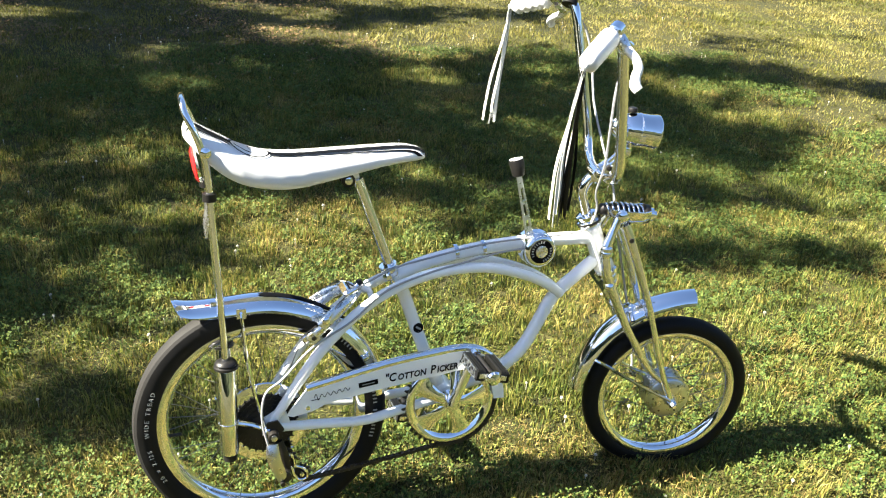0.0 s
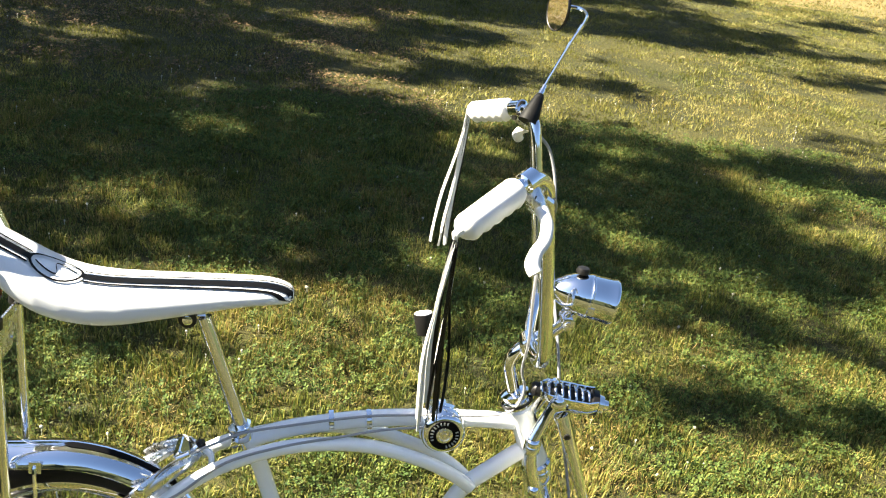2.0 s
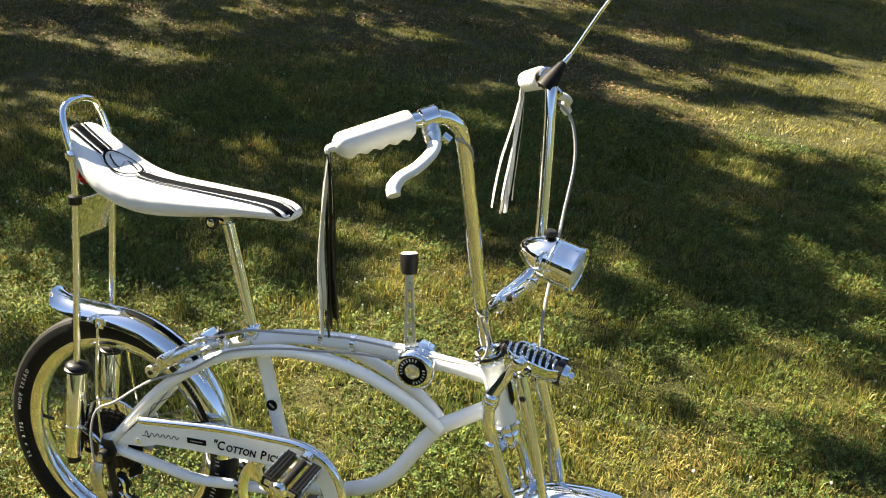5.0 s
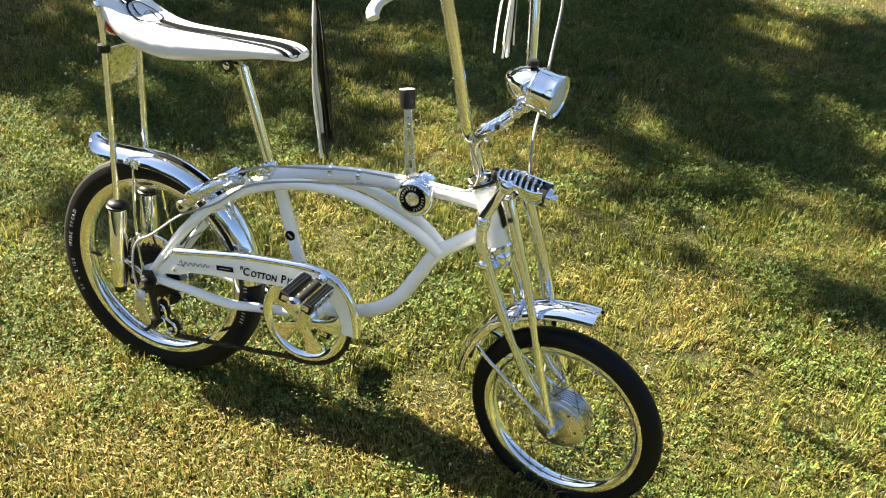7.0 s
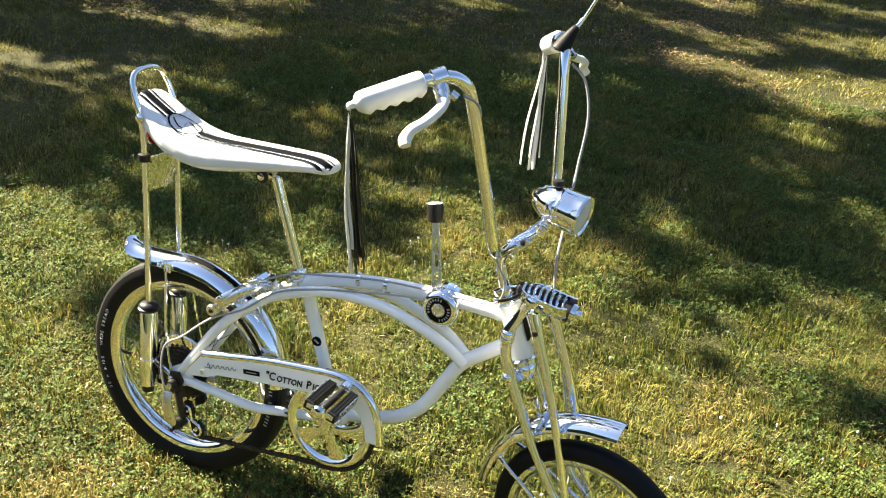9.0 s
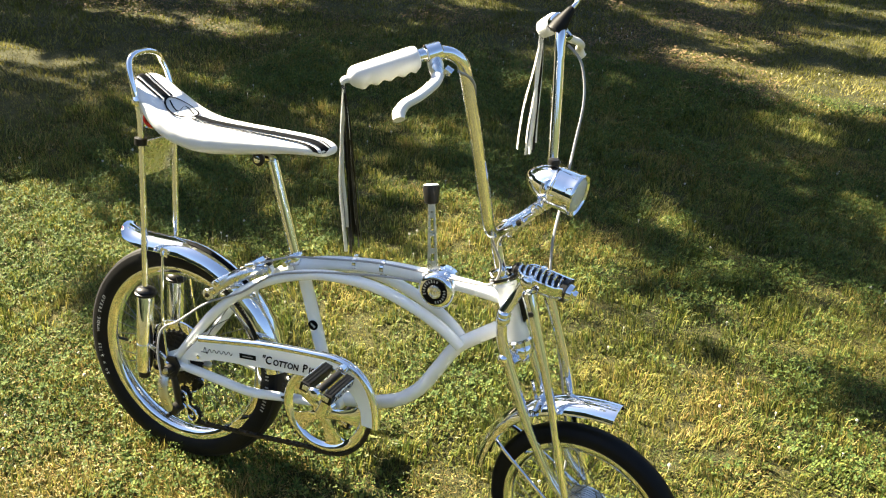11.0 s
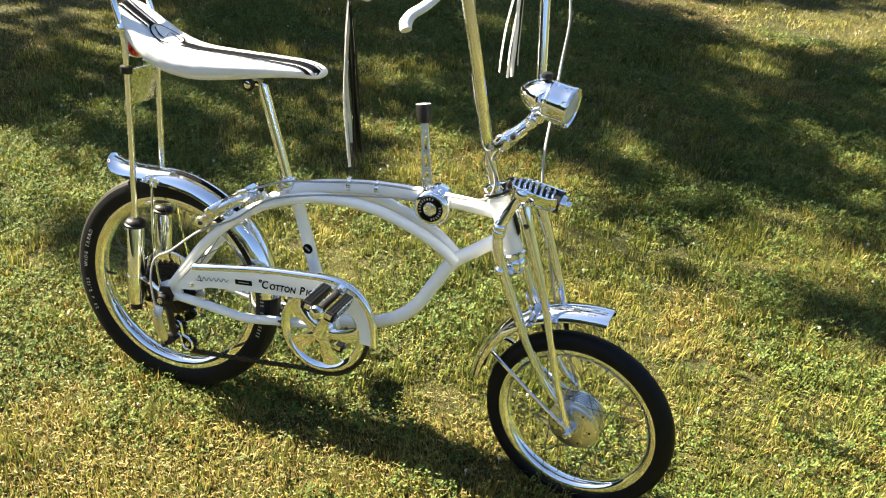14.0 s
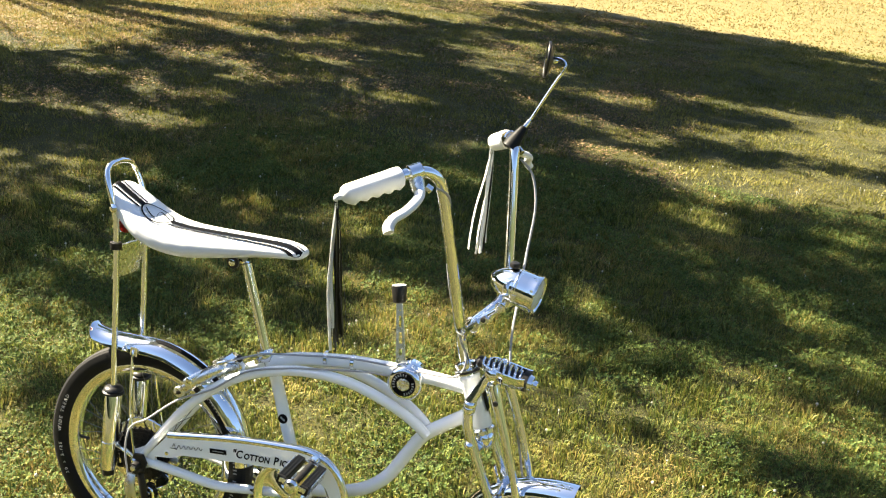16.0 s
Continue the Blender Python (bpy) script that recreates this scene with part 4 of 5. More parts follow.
    for s in (-1, 1):
        part("bar_clip", Mesh().lathe([(-0.008, 0.0105), (-0.007, 0.0125), (0.007, 0.0125), (0.008, 0.0105)], (-0.079, s * 0.053, 0.702), (0, 0, 1), 16), BLACK_PLASTIC, bar, "black clip")
        part("seat_bolt", Mesh().lathe([(0, 0.0095), (0.004, 0.0095), (0.006, 0.0055), (0.0075, 0.001)], (-0.082, s * 0.062, 0.785), (0, s, 0), 14).lathe([(-0.03, 0.006), (0, 0.006)], (-0.082, s * 0.062, 0.785), (0, s, 0), 8), CHROME, bar)
        for z in (0.645, 0.69):
            part("rivet", Mesh().lathe([(0, 0.003), (0.002, 0.0022)], (-0.0795 + (z - 0.667) * 0.14, s * 0.036, z), (1, 0, 0), 8), CHROME, bar)
        sh = part("shock", Mesh().lathe([(0, 0.012), (0.004, 0.0178), (0.02, 0.0185), (0.185, 0.0185), (0.190, 0.016)], (-0.064, s * 0.052, 0.172), (0, 0, 1), 22), CHROME, bicycle, "chrome rear shock cylinder")
        part("cap", Mesh().lathe([(0, 0.019), (0.003, 0.0235), (0.007, 0.0235), (0.009, 0.020), (0.012, 0.0215), (0.016, 0.0195), (0.020, 0.013)], (-0.064, s * 0.052, 0.359), (0, 0, 1), 22), BLACK_PLASTIC, sh, "black rubber cap")
        part("foot", Mesh().lathe([(0, 0.009), (0.002, 0.0135), (0.014, 0.0135)], (-0.064, s * 0.052, 0.158), (0, 0, 1), 16), BLACK_PLASTIC, sh)
        part("clamp", Mesh().lathe([(-0.004, 0.020), (0.004, 0.020)], (-0.064, s * 0.052, 0.240), (0, 0, 1), 20).sweep([(-0.050, s * 0.052, 0.240), (-0.02, s * 0.056, 0.233), (0.009, s * 0.060, 0.221)], 0.0055, 8), CHROME, sh)
    return seat


banana_seat()


# ---- springer fork, stem, handlebar ----
def fork():
    f = steer(part("springer_fork", Mesh().lathe([(-0.16, 0.011), (0.05, 0.011)], STEER_AT, STEER_AXIS, 14).box((0.03, 0.10, 0.02), pose(0.762, 0, 0.452, 0, 24, 0)), CHROME, bicycle, "chrome springer fork with an exposed coil spring"))
    leg = [(0.7445, -0.043, 0.556), (0.743, -0.044, 0.540), (0.746, -0.047, 0.508), (0.762, -0.046, 0.465), (0.808, -0.045, 0.373), (0.850, -0.044, 0.300), (0.886, -0.042, 0.246), (0.926, -0.042, 0.212)]
    strut = [(0.782, -0.030, 0.600), (0.800, -0.036, 0.560), (0.855, -0.042, 0.425), (0.905, -0.045, 0.270), (0.936, -0.046, 0.190), (0.947, -0.048, 0.165)]
    for fn, s in ((lambda p: p, -1), (mirrored, 1)):
        part("fork_leg", Mesh().sweep(fn(leg), [0.0095, 0.0105, 0.0110, 0.0110, 0.0102, 0.0095, 0.0085, 0.007], 14), CHROME, f)
        part("rocker_arm", Mesh().sweep(fn([(0.774, -0.028, 0.624), (0.758, -0.034, 0.592), (0.743, -0.043, 0.555)]), [0.0125, 0.0098, 0.0118], 14, flat=0.8, up=(0, 1, 0)), CHROME, f)
        part("leg_collar", Mesh().lathe([(-0.014, 0.0115), (-0.011, 0.0135), (-0.002, 0.0138), (0.001, 0.0122), (0.004, 0.0138), (0.010, 0.0132), (0.013, 0.0105)], (0.7432, s * 0.0440, 0.545), (0.05, 0, 1), 20), CHROME, f)
        part("strut_bolt", Mesh().lathe([(-0.006, 0.0060), (0.003, 0.0060), (0.004, 0.0045), (0.0035, 0.0025)], (0.796, s * 0.0440, 0.570), (0, s, 0), 8), DARK_STEEL, f)
        part("strut", Mesh().sweep(fn(strut), [0.0135, 0.0112, 0.0084, 0.0076, 0.007, 0.006], 14), CHROME, f)
        part("pivot_bolt", Mesh().lathe([(-0.012, 0.010), (0.004, 0.011), (0.008, 0.009), (0.012, 0.003)], (0.758, s * 0.050, 0.465), (0, s, 0), 16), CHROME, f)
        part("pivot_bolt", Mesh().lathe([(-0.010, 0.0120), (0.006, 0.0138), (0.010, 0.0125), (0.0125, 0.0080), (0.0135, 0.0015)], (0.774, s * 0.027, 0.619), (0, s, 0), 16), CHROME, f)
        part("drop_link", Mesh().box((0.016, 0.005, 0.06), pose(0.936, s * 0.047, 0.190, 0, -25, 0)), CHROME, f)
    yoke = Mesh()
    v, fc = [], []
    n = 12
    for x, zc, w, h in ((0.750, 0.628, 0.020, 0.014), (0.760, 0.628, 0.029, 0.026), (0.795, 0.625, 0.0320, 0.036), (0.824, 0.623, 0.0305, 0.035), (0.840, 0.625, 0.0262, 0.032)):
        for k in (1.0, 0.86):
            for j in range(n):
                a = math.pi + math.pi * (j if k == 1.0 else n - 1 - j) / (n - 1)
                v.append((x, k * w * math.cos(a), zc + k * h * math.sin(a) + 0.004))
    n *= 2
    for i in range(4):
        for j in range(n):
            fc.append((i * n + j, i * n + (j + 1) % n, i * n + n + (j + 1) % n, i * n + n + j))
    fc += [tuple(range(n))[::-1], tuple(4 * n + j for j in range(n))]
    part("spring_yoke", yoke.add(v, fc), CHROME, f)
    d = Vector((0.986, 0, -0.09)).normalized()
    o = Vector((0.730, 0, 0.626))
    coil = []
    for j in range(8 * 14 + 1):
        a = 2 * math.pi * j / 14
        r = 0.0125 + 0.0055 * math.sin(math.pi * j / 112)
        coil.append(o + d * (0.012 + 0.092 * j / 112) + Vector((0, math.cos(a) * r, math.sin(a) * r)))
    part("coil_spring", Mesh().sweep(coil, 0.0027, 8, smooth=1), CHROME, f, "chrome coil spring")
    part("spring_core", Mesh().lathe([(0, 0.009), (0.006, 0.013), (0.012, 0.0115), (0.050, 0.0145), (0.10, 0.0120)], o, d, 18), BLACK_PLASTIC, f)
    part("bumper", Mesh().lathe([(0.100, 0.017), (0.102, 0.022), (0.112, 0.021), (0.113, 0.016)], o + Vector((0, 0, -0.002)), d, 22), BLACK_PLASTIC, f, "black rubber bumper")
    part("nose_nut", Mesh().lathe([(0.112, 0.017), (0.122, 0.015), (0.124, 0.009), (0.131, 0.008), (0.134, 0.003)], o + Vector((0, 0, -0.002)), d, 20), CHROME, f)
    return f


def stem_and_bar():
    steer(part("stem", Mesh().sweep([(0.703, 0, 0.617), (0.694, 0, 0.642), (0.688, 0, 0.664), (0.694, 0, 0.684), (0.706, 0, 0.698), (0.714, 0, 0.704)], [0.0115, 0.0115, 0.012, 0.012, 0.012, 0.013], 14).lathe([(-0.02, 0.014), (-0.018, 0.0165), (0.018, 0.0165), (0.02, 0.014)], (0.714, 0, 0.705), (0, 1, 0), 20), CHROME, bicycle, "chrome gooseneck stem"))
    half = [(0.714, 0, 0.705), (0.716, -0.045, 0.707), (0.722, -0.088, 0.716), (0.724, -0.108, 0.732), (0.722, -0.119, 0.760), (0.706, -0.138, 0.860), (0.690, -0.155, 0.950), (0.682, -0.163, 0.992), (0.676, -0.172, 1.016), (0.664, -0.188, 1.029), (0.648, -0.210, 1.030), (0.622, -0.245, 1.020), (0.584, -0.296, 0.999)]
    bar = steer(part("handlebar", Mesh().sweep(mirrored(half)[:0:-1] + half, 0.0105, 16, smooth=5), CHROME, bicycle, "tall chrome ape-hanger handlebar"))
    bar.matrix_basis = bar.matrix_basis @ BAR_SET
    for fn, s in ((lambda p: p, -1), (mirrored, 1)):
        a, b = Vector((0.634, s * 0.229, 1.0245)), Vector((0.573, s * 0.3105, 0.993))
        ax = (b - a).normalized()
        ln = (b - a).length
        prof = [(0, 0.0135), (0.002, 0.0165), (0.006, 0.0178)] + [(0.010 + (ln - 0.022) * j / 24, 0.0178 - 0.0012 * j / 24) for j in range(25)] + [(ln - 0.007, 0.0164), (ln - 0.003, 0.0150), (ln, 0.0125), (ln + 0.003, 0.0085), (ln + 0.0045, 0.005)]
        g = Mesh().lathe(prof, a, ax, 40)
        # finger grooves on the under side
        moved = []
        down = Vector((0, 0, -1))
        down = (down - ax * down.dot(ax)).normalized()
        for p in g.v:
            q = Vector(p) - a
            t = q.dot(ax)
            side = (q - ax * t)
            k = max(0.0, side.normalized().dot(down)) if side.length > 0.01 else 0
            moved.append(tuple(Vector(p) + down * k * (0.0030 + 0.0024 * math.cos((t - 0.008) / (ln - 0.012) * 2 * math.pi * 4.5)) * min(1.0, max(0.0, t - 0.004) / 0.006, max(0.0, ln + 0.001 - t) / 0.006)))
        g.v = moved
        part("grip", g, WHITE_PLASTIC, bar, "white plastic finger-groove grip")
        k = b + ax * 0.012
        part("tassel_plug", Mesh().sweep([b, b + ax * 0.006, k, k + Vector((0, 0, -0.006))], [0.008, 0.006, 0.005, 0.003], 8), WHITE_PLASTIC, bar)
        tassel(bar, k + Vector((0, 0, -0.003)), 0.284 if s < 0 else 0.275, 41 + s, 5 if s < 0 else 9, 13 if s < 0 else 6, 0.0 if s < 0 else -0.011)
        c = Vector((0.648, s * 0.209, 1.030))
        part("lever_clamp", Mesh().lathe([(-0.013, 0.013), (-0.011, 0.0155), (0.011, 0.0155), (0.013, 0.013)], c, ax, 18).lathe([(-0.006, 0.007), (0.006, 0.007)], c + Vector((0.028, s * -0.002, -0.022)), (0.8, -s * 0.3, -0.5), 10), CHROME, bar)
        part("lever_bracket", Mesh().sweep([c + Vector((0.000, 0, -0.004)), c + Vector((0.007, s * 0.004, -0.014)), c + Vector((0.015, s * 0.009, -0.024)), c + Vector((0.022, s * 0.014, -0.031))], [0.0120, 0.0148, 0.0140, 0.0095], 16, flat=0.85), STEEL, bar, "cast aluminium lever bracket")
        part("clamp_screw", Mesh().lathe([(-0.016, 0.0045), (0.016, 0.0045)], c + Vector((0.004, s * 0.004, -0.014)), (0.62, s * 0.78, 0), 10), BLACK_PLASTIC, bar)
        lever = [(0.664, s * 0.217, 1.008), (0.672, s * 0.232, 0.998), (0.676, s * 0.255, 0.991), (0.673, s * 0.280, 0.981), (0.664, s * 0.297, 0.972), (0.661, s * 0.308, 0.960), (0.666, s * 0.314, 0.952)]
        part("brake_lever", Mesh().sweep(lever, [0.0100, 0.0090, 0.0085, 0.0082, 0.0084, 0.0100, 0.0090], 12, flat=0.85, up=(0, 0, 1)), WHITE_PLASTIC, bar, "white coated brake lever")
    return bar


TASSEL_DOWN = Vector((0, math.sin(radians(LEAN_DEG)), -math.cos(radians(LEAN_DEG))))


def tassel(bar, top, length, seed, white, black, drift):
    """Flat plastic strands; drift is how far the loose ends hang off to one side."""
    g = np.random.default_rng(seed)
    for name, mt, n in (("white_tassel", RIBBON, white), ("black_tassel", BLACK_RIBBON, black)):
        m = Mesh()
        for _ in range(n):
            sx, sy = np.clip(g.normal(0, 0.008, 2), -0.014, 0.014) * (1.5 if mt is RIBBON else 1.0)
            l, out = length * g.uniform(0.86, 1.06), drift * g.uniform(0.2, 1.6)
            p = [top + Vector((sx * min(1, t * 1.6) + out * t + 0.003 * math.sin(t * 5 + sx * 300), sy * t, 0)) * 1.0 + TASSEL_DOWN * l * t for t in (0, 0.08, 0.3, 0.6, 0.85, 1.0)]
            m.sweep(p, [0.0013, 0.0022, 0.0030, 0.0033, 0.0033, 0.0030], 6, flat=0.15, up=(math.cos(seed + sx * 900), math.sin(seed + sx * 900), 0))
        part("tassel", m, mt, bar, "white plastic streamer strands" if mt is RIBBON else "black plastic streamer strands")


def headlamp():
    ax = Vector((1, 0, -0.13)).normalized()
    o = Vector((0.734, 0, 0.808))
    shell = [(-0.004, 0.001), (-0.003, 0.006), (0.000, 0.0125), (0.006, 0.0172), (0.015, 0.0240), (0.027, 0.0300), (0.040, 0.0338), (0.052, 0.0355), (0.055, 0.0358), (0.056, 0.0367), (0.059, 0.0367), (0.060, 0.0357), (0.076, 0.0361), (0.090, 0.0366), (0.094, 0.0378), (0.098, 0.0380), (0.0995, 0.0370), (0.096, 0.0345), (0.086, 0.020), (0.083, 0.004)]
    lamp = steer(part("headlamp", Mesh().lathe(shell, o, ax, 48), CHROME, bicycle, "chrome bullet headlamp"))
    part("lens", Mesh().lathe([(0.0, 0.0342), (0.003, 0.0332), (0.008, 0.027), (0.011, 0.010), (0.0115, 0.001)], o + ax * 0.092, ax, 32), GLASS, lamp, "clear lamp lens")
    part("seam_clip", Mesh().box((0.010, 0.003, 0.012), Matrix.Translation(o + ax * 0.060 + Vector((0, -0.0355, -0.010)))), CHROME, lamp)
    part("switch_knob", Mesh().lathe([(0, 0.010), (0.004, 0.011), (0.009, 0.009), (0.011, 0.002)], o + Vector((0.042, 0, 0.0305)), (0, 0, 1), 14), BLACK_PLASTIC, lamp, "black switch knob")
    for s in (-1, 1):
        part("lamp_bracket", Mesh().sweep([(0.775, s * 0.010, 0.772), (0.765, s * 0.012, 0.752), (0.742, s * 0.010, 0.728), (0.720, s * 0.008, 0.712)], [0.0075, 0.0055, 0.0055, 0.0065], 10, flat=0.45, up=(0, 1, 0)), CHROME, lamp)
        part("hinge_disc", Mesh().lathe([(0, 0.0085), (0.001, 0.0110), (0.004, 0.0110), (0.005, 0.0090), (0.005, 0.0045), (0.0075, 0.0040)], (0.766, s * 0.0155, 0.757), (0, s, 0), 18), CHROME, lamp)
    for s in (-1, 1):
        part("clamp_plate", Mesh().box((0.030, 0.004, 0.016), pose(0.728, s * 0.013, 0.716, 0, -40, 0)), CHROME, lamp)
        part("clamp_bolt", Mesh().lathe([(0, 0.0075), (0.005, 0.0075), (0.007, 0.004)], (0.764, s * 0.016, 0.752), (0, s, 0), 6), STEEL, lamp)
        part("clamp_bolt", Mesh().lathe([(0, 0.006), (0.005, 0.006), (0.006, 0.003)], (0.735, s * 0.015, 0.722), (0, s, 0), 6), DARK_STEEL, lamp)
    part("bracket_bolt", Mesh().lathe([(-0.022, 0.003), (-0.02, 0.007), (0.02, 0.007), (0.022, 0.003)], (0.763, 0, 0.752), (0, 1, 0), 10).lathe([(-0.02, 0.006), (0.02, 0.006)], (0.742, 0, 0.722), (0, 1, 0), 8), CHROME, lamp)


def rear_view_mirror():
    arm = [(0.672, 0.180, 1.035), (0.683, 0.206, 1.068), (0.690, 0.214, 1.085), (0.718, 0.226, 1.150), (0.735, 0.232, 1.186), (0.734, 0.235, 1.198), (0.722, 0.240, 1.204), (0.702, 0.248, 1.203)]
    mi = steer(part("rear_view_mirror", Mesh().sweep(arm, 0.0031, 8), CHROME, bicycle, "small round mirror on a bent chrome arm"))
    mi.matrix_basis = mi.matrix_basis @ BAR_SET
    part("boot", Mesh().sweep([(0.664, 0.172, 1.018), (0.669, 0.179, 1.031), (0.677, 0.193, 1.053), (0.680, 0.199, 1.061)], [0.0175, 0.0155, 0.0092, 0.0060], 16), RUBBER, mi, "black rubber boot")
    part("ferrule", Mesh().sweep([(0.680, 0.199, 1.061), (0.683, 0.2045, 1.068), (0.686, 0.209, 1.076)], [0.0056, 0.0050, 0.0038], 12), CHROME, mi)
    n = Vector((-0.92, -0.39, 0.03)).normalized()
    o = Vector((0.690, 0.2495, 1.198))
    part("housing", Mesh().lathe([(-0.012, 0.006), (-0.008, 0.02), (-0.002, 0.0365), (0.002, 0.0375), (0.0035, 0.0365), (0.002, 0.035)], o, n, 36), BLACK_PLASTIC, mi)
    part("mirror_glass", Mesh().lathe([(0.0005, 0.0355), (0.0025, 0.0352)], o, n, 36), MIRROR, mi, "mirror glass")
    part("ball_joint", Mesh().lathe([(-0.022, 0.004), (-0.018, 0.007), (-0.012, 0.007)], o, n, 12), CHROME, mi)


fork()
stem_and_bar()
headlamp()
rear_view_mirror()


# ---- drivetrain ----
def pedal(centre, tilt, parent):
    m0 = Matrix.Translation(centre) @ Matrix.Rotation(radians(tilt), 4, "Y")
    s = -1 if centre.y < 0 else 1
    p = part("pedal", Mesh().lathe([(-0.046, 0.006), (-0.044, 0.0075), (0.044, 0.0075), (0.046, 0.006)], (0, 0, 0), (0, 1, 0), 12).moved(m0), DARK_STEEL, parent)
    for x in (-0.025, 0.025):
        k = 1 if x > 0 else -1
        b = Mesh().box((0.0185, 0.092, 0.0215), Matrix.Translation((x, 0, 0)))
        for z in (-0.0108, 0.0108):
            for q in (-0.0065, 0.0, 0.0065):
                b.box((0.0034, 0.086, 0.0022), Matrix.Translation((x + q, 0, z)))
        part("tread_block", b.moved(m0), GREY_RUBBER, parent, "black rubber pedal block")
        e = Mesh()
        ox = k * 0.0105
        for z in (-0.0085, 0.0085):
            e.box((0.002, 0.074, 0.003), Matrix.Translation((x + ox, 0, z)))
        for q in range(8):
            e.box((0.0018, 0.0034, 0.020), Matrix.Translation((x + ox, -0.033 + q * 0.0094, 0)) @ pose(0, 0, 0, 32 if q % 2 else -32, 0, 0))
        part("side_plate", e.moved(m0), STEEL, parent, "chrome pedal side plate with triangular cutouts")
    for y in (-0.045, 0.045):
        part("end_plate", Mesh().box((0.058, 0.0025, 0.011), Matrix.Translation((0, y, 0))).moved(m0), STEEL, parent)
    part("end_cap", Mesh().lathe([(0, 0.0145), (0.006, 0.0155), (0.011, 0.012), (0.014, 0.002)], (0, s * 0.046, 0), (0, s, 0), 18).moved(m0), CHROME, parent)


def crankset():
    ax = (0, 1, 0)
    o = BB + Vector((0, -0.050, 0))
    cr = part("crankset", Mesh().lathe([(-0.024, 0.010), (-0.022, 0.013), (-0.012, 0.014), (-0.010, 0.024), (0.004, 0.026), (0.014, 0.018)], o, ax, 24), CHROME, bicycle, "chrome crankset")
    ring = Mesh().lathe([(0.000, 0.078), (-0.003, 0.081), (-0.0065, 0.087), (-0.0072, 0.092), (-0.005, 0.0965), (-0.001, 0.099), (0.0015, 0.099), (0.003, 0.094), (0.003, 0.079)], o, ax, 72, loop=True)
    for j in range(5):
        # a broad dished blade, narrow at the hub and splayed at the rim
        rot = Matrix.Translation(o) @ Matrix.Rotation(2 * math.pi * j / 5 + 0.25, 4, "Y")
        v, f = [], []
        for r, w, y in ((0.016, 0.0105, -0.010), (0.026, 0.0108, -0.0105), (0.040, 0.0125, -0.0085), (0.055, 0.0155, -0.005), (0.068, 0.0195, -0.002), (0.076, 0.0245, -0.0005), (0.081, 0.0300, 0.0)):
            for q in (-1, -0.72, -0.3, 0.3, 0.72, 1):
                v.append(rot @ Vector((q * w, y - 0.0030 * (1 - q * q), r)))
            for q in (1, -1):
                v.append(rot @ Vector((q * w, y + 0.004, r)))
        for i in range(6):
            for q in range(8):
                f.append((i * 8 + q, i * 8 + (q + 1) % 8, i * 8 + 8 + (q + 1) % 8, i * 8 + 8 + q))
        f += [tuple(range(8))[::-1], tuple(48 + q for q in range(8))]
        ring.add(v, f)
    part("chainring", ring, CHROME, cr, "polished chrome chainring with five broad spokes")
    teeth = Mesh()
    for j in range(46):
        a = 2 * math.pi * j / 46
        teeth.box((0.0075, 0.0025, 0.010), Matrix.Translation(o) @ Matrix.Rotation(a, 4, "Y") @ Matrix.Translation((0, 0, 0.1015)), 0.45)
    part("teeth", teeth, DARK_STEEL, cr)
    r_end, l_end = Vector((0.437, -0.078, 0.346)), Vector((0.353, 0.078, 0.114))
    part("crank_arm", Mesh().sweep([BB + Vector((0, -0.070, 0)), BB + Vector((0.012, -0.073, 0.035)), r_end], [0.013, 0.0105, 0.0115], 14, smooth=6, flat=0.7, up=(0, 1, 0)).lathe([(-0.008, 0.012), (0.008, 0.012)], r_end, ax, 14), CHROME, cr)
    part("crank_arm", Mesh().sweep([BB + Vector((0, 0.045, 0)), BB + Vector((-0.010, 0.065, -0.035)), l_end], [0.012, 0.0105, 0.0115], 14, smooth=6, flat=0.7, up=(0, 1, 0)), CHROME, cr)
    pedal(r_end + Vector((0, -0.058, 0)), 12, cr)
    pedal(l_end + Vector((0, 0.058, 0)), 10, cr)


def link_run(m, path):
    """Chain links laid along a path: alternate wide and narrow plates with a roller."""
    pts, _ = spline([Vector(p) for p in path], [0] * len(path), 24)
    acc, last, i = 0.0, pts[0], 0
    for a, b in zip(pts, pts[1:]):
        acc += (b - a).length
        if acc >= 0.0127:
            acc -= 0.0127
            d = b - last
            rot = Matrix.Translation((last + b) / 2) @ Matrix.Rotation(-math.atan2(d.z, d.x), 4, "Y")
            w = 0.0045 if i % 2 else 0.0030
            for s in (-1, 1):
                m.box((0.0150, 0.0012, 0.0068), rot @ Matrix.Translation((0, s * w, 0)))
            m.box((0.005, 0.006, 0.005), rot @ Matrix.Translation((0.0063, 0, 0)))
            last, i = b, i + 1
    return m


def chain():
    m = Mesh()
    y = -0.050
    link_run(m, [(0.05, y, 0.268), (0.20, y, 0.30), (0.36, y, 0.330), (0.42, y, 0.331), (0.47, y, 0.300), (0.497, y, 0.245), (0.488, y, 0.185), (0.45, y, 0.142), (0.40, y, 0.127), (0.36, y, 0.126), (0.25, y, 0.110), (0.10, y - 0.002, 0.091), (0.078, y - 0.002, 0.092), (0.060, y - 0.002, 0.104), (0.058, y - 0.002, 0.125), (0.060, y - 0.002, 0.146), (0.048, y - 0.002, 0.166), (0.034, y, 0.160)])
    part("chain", m, DARK_STEEL, bicycle, "oily dark roller chain")


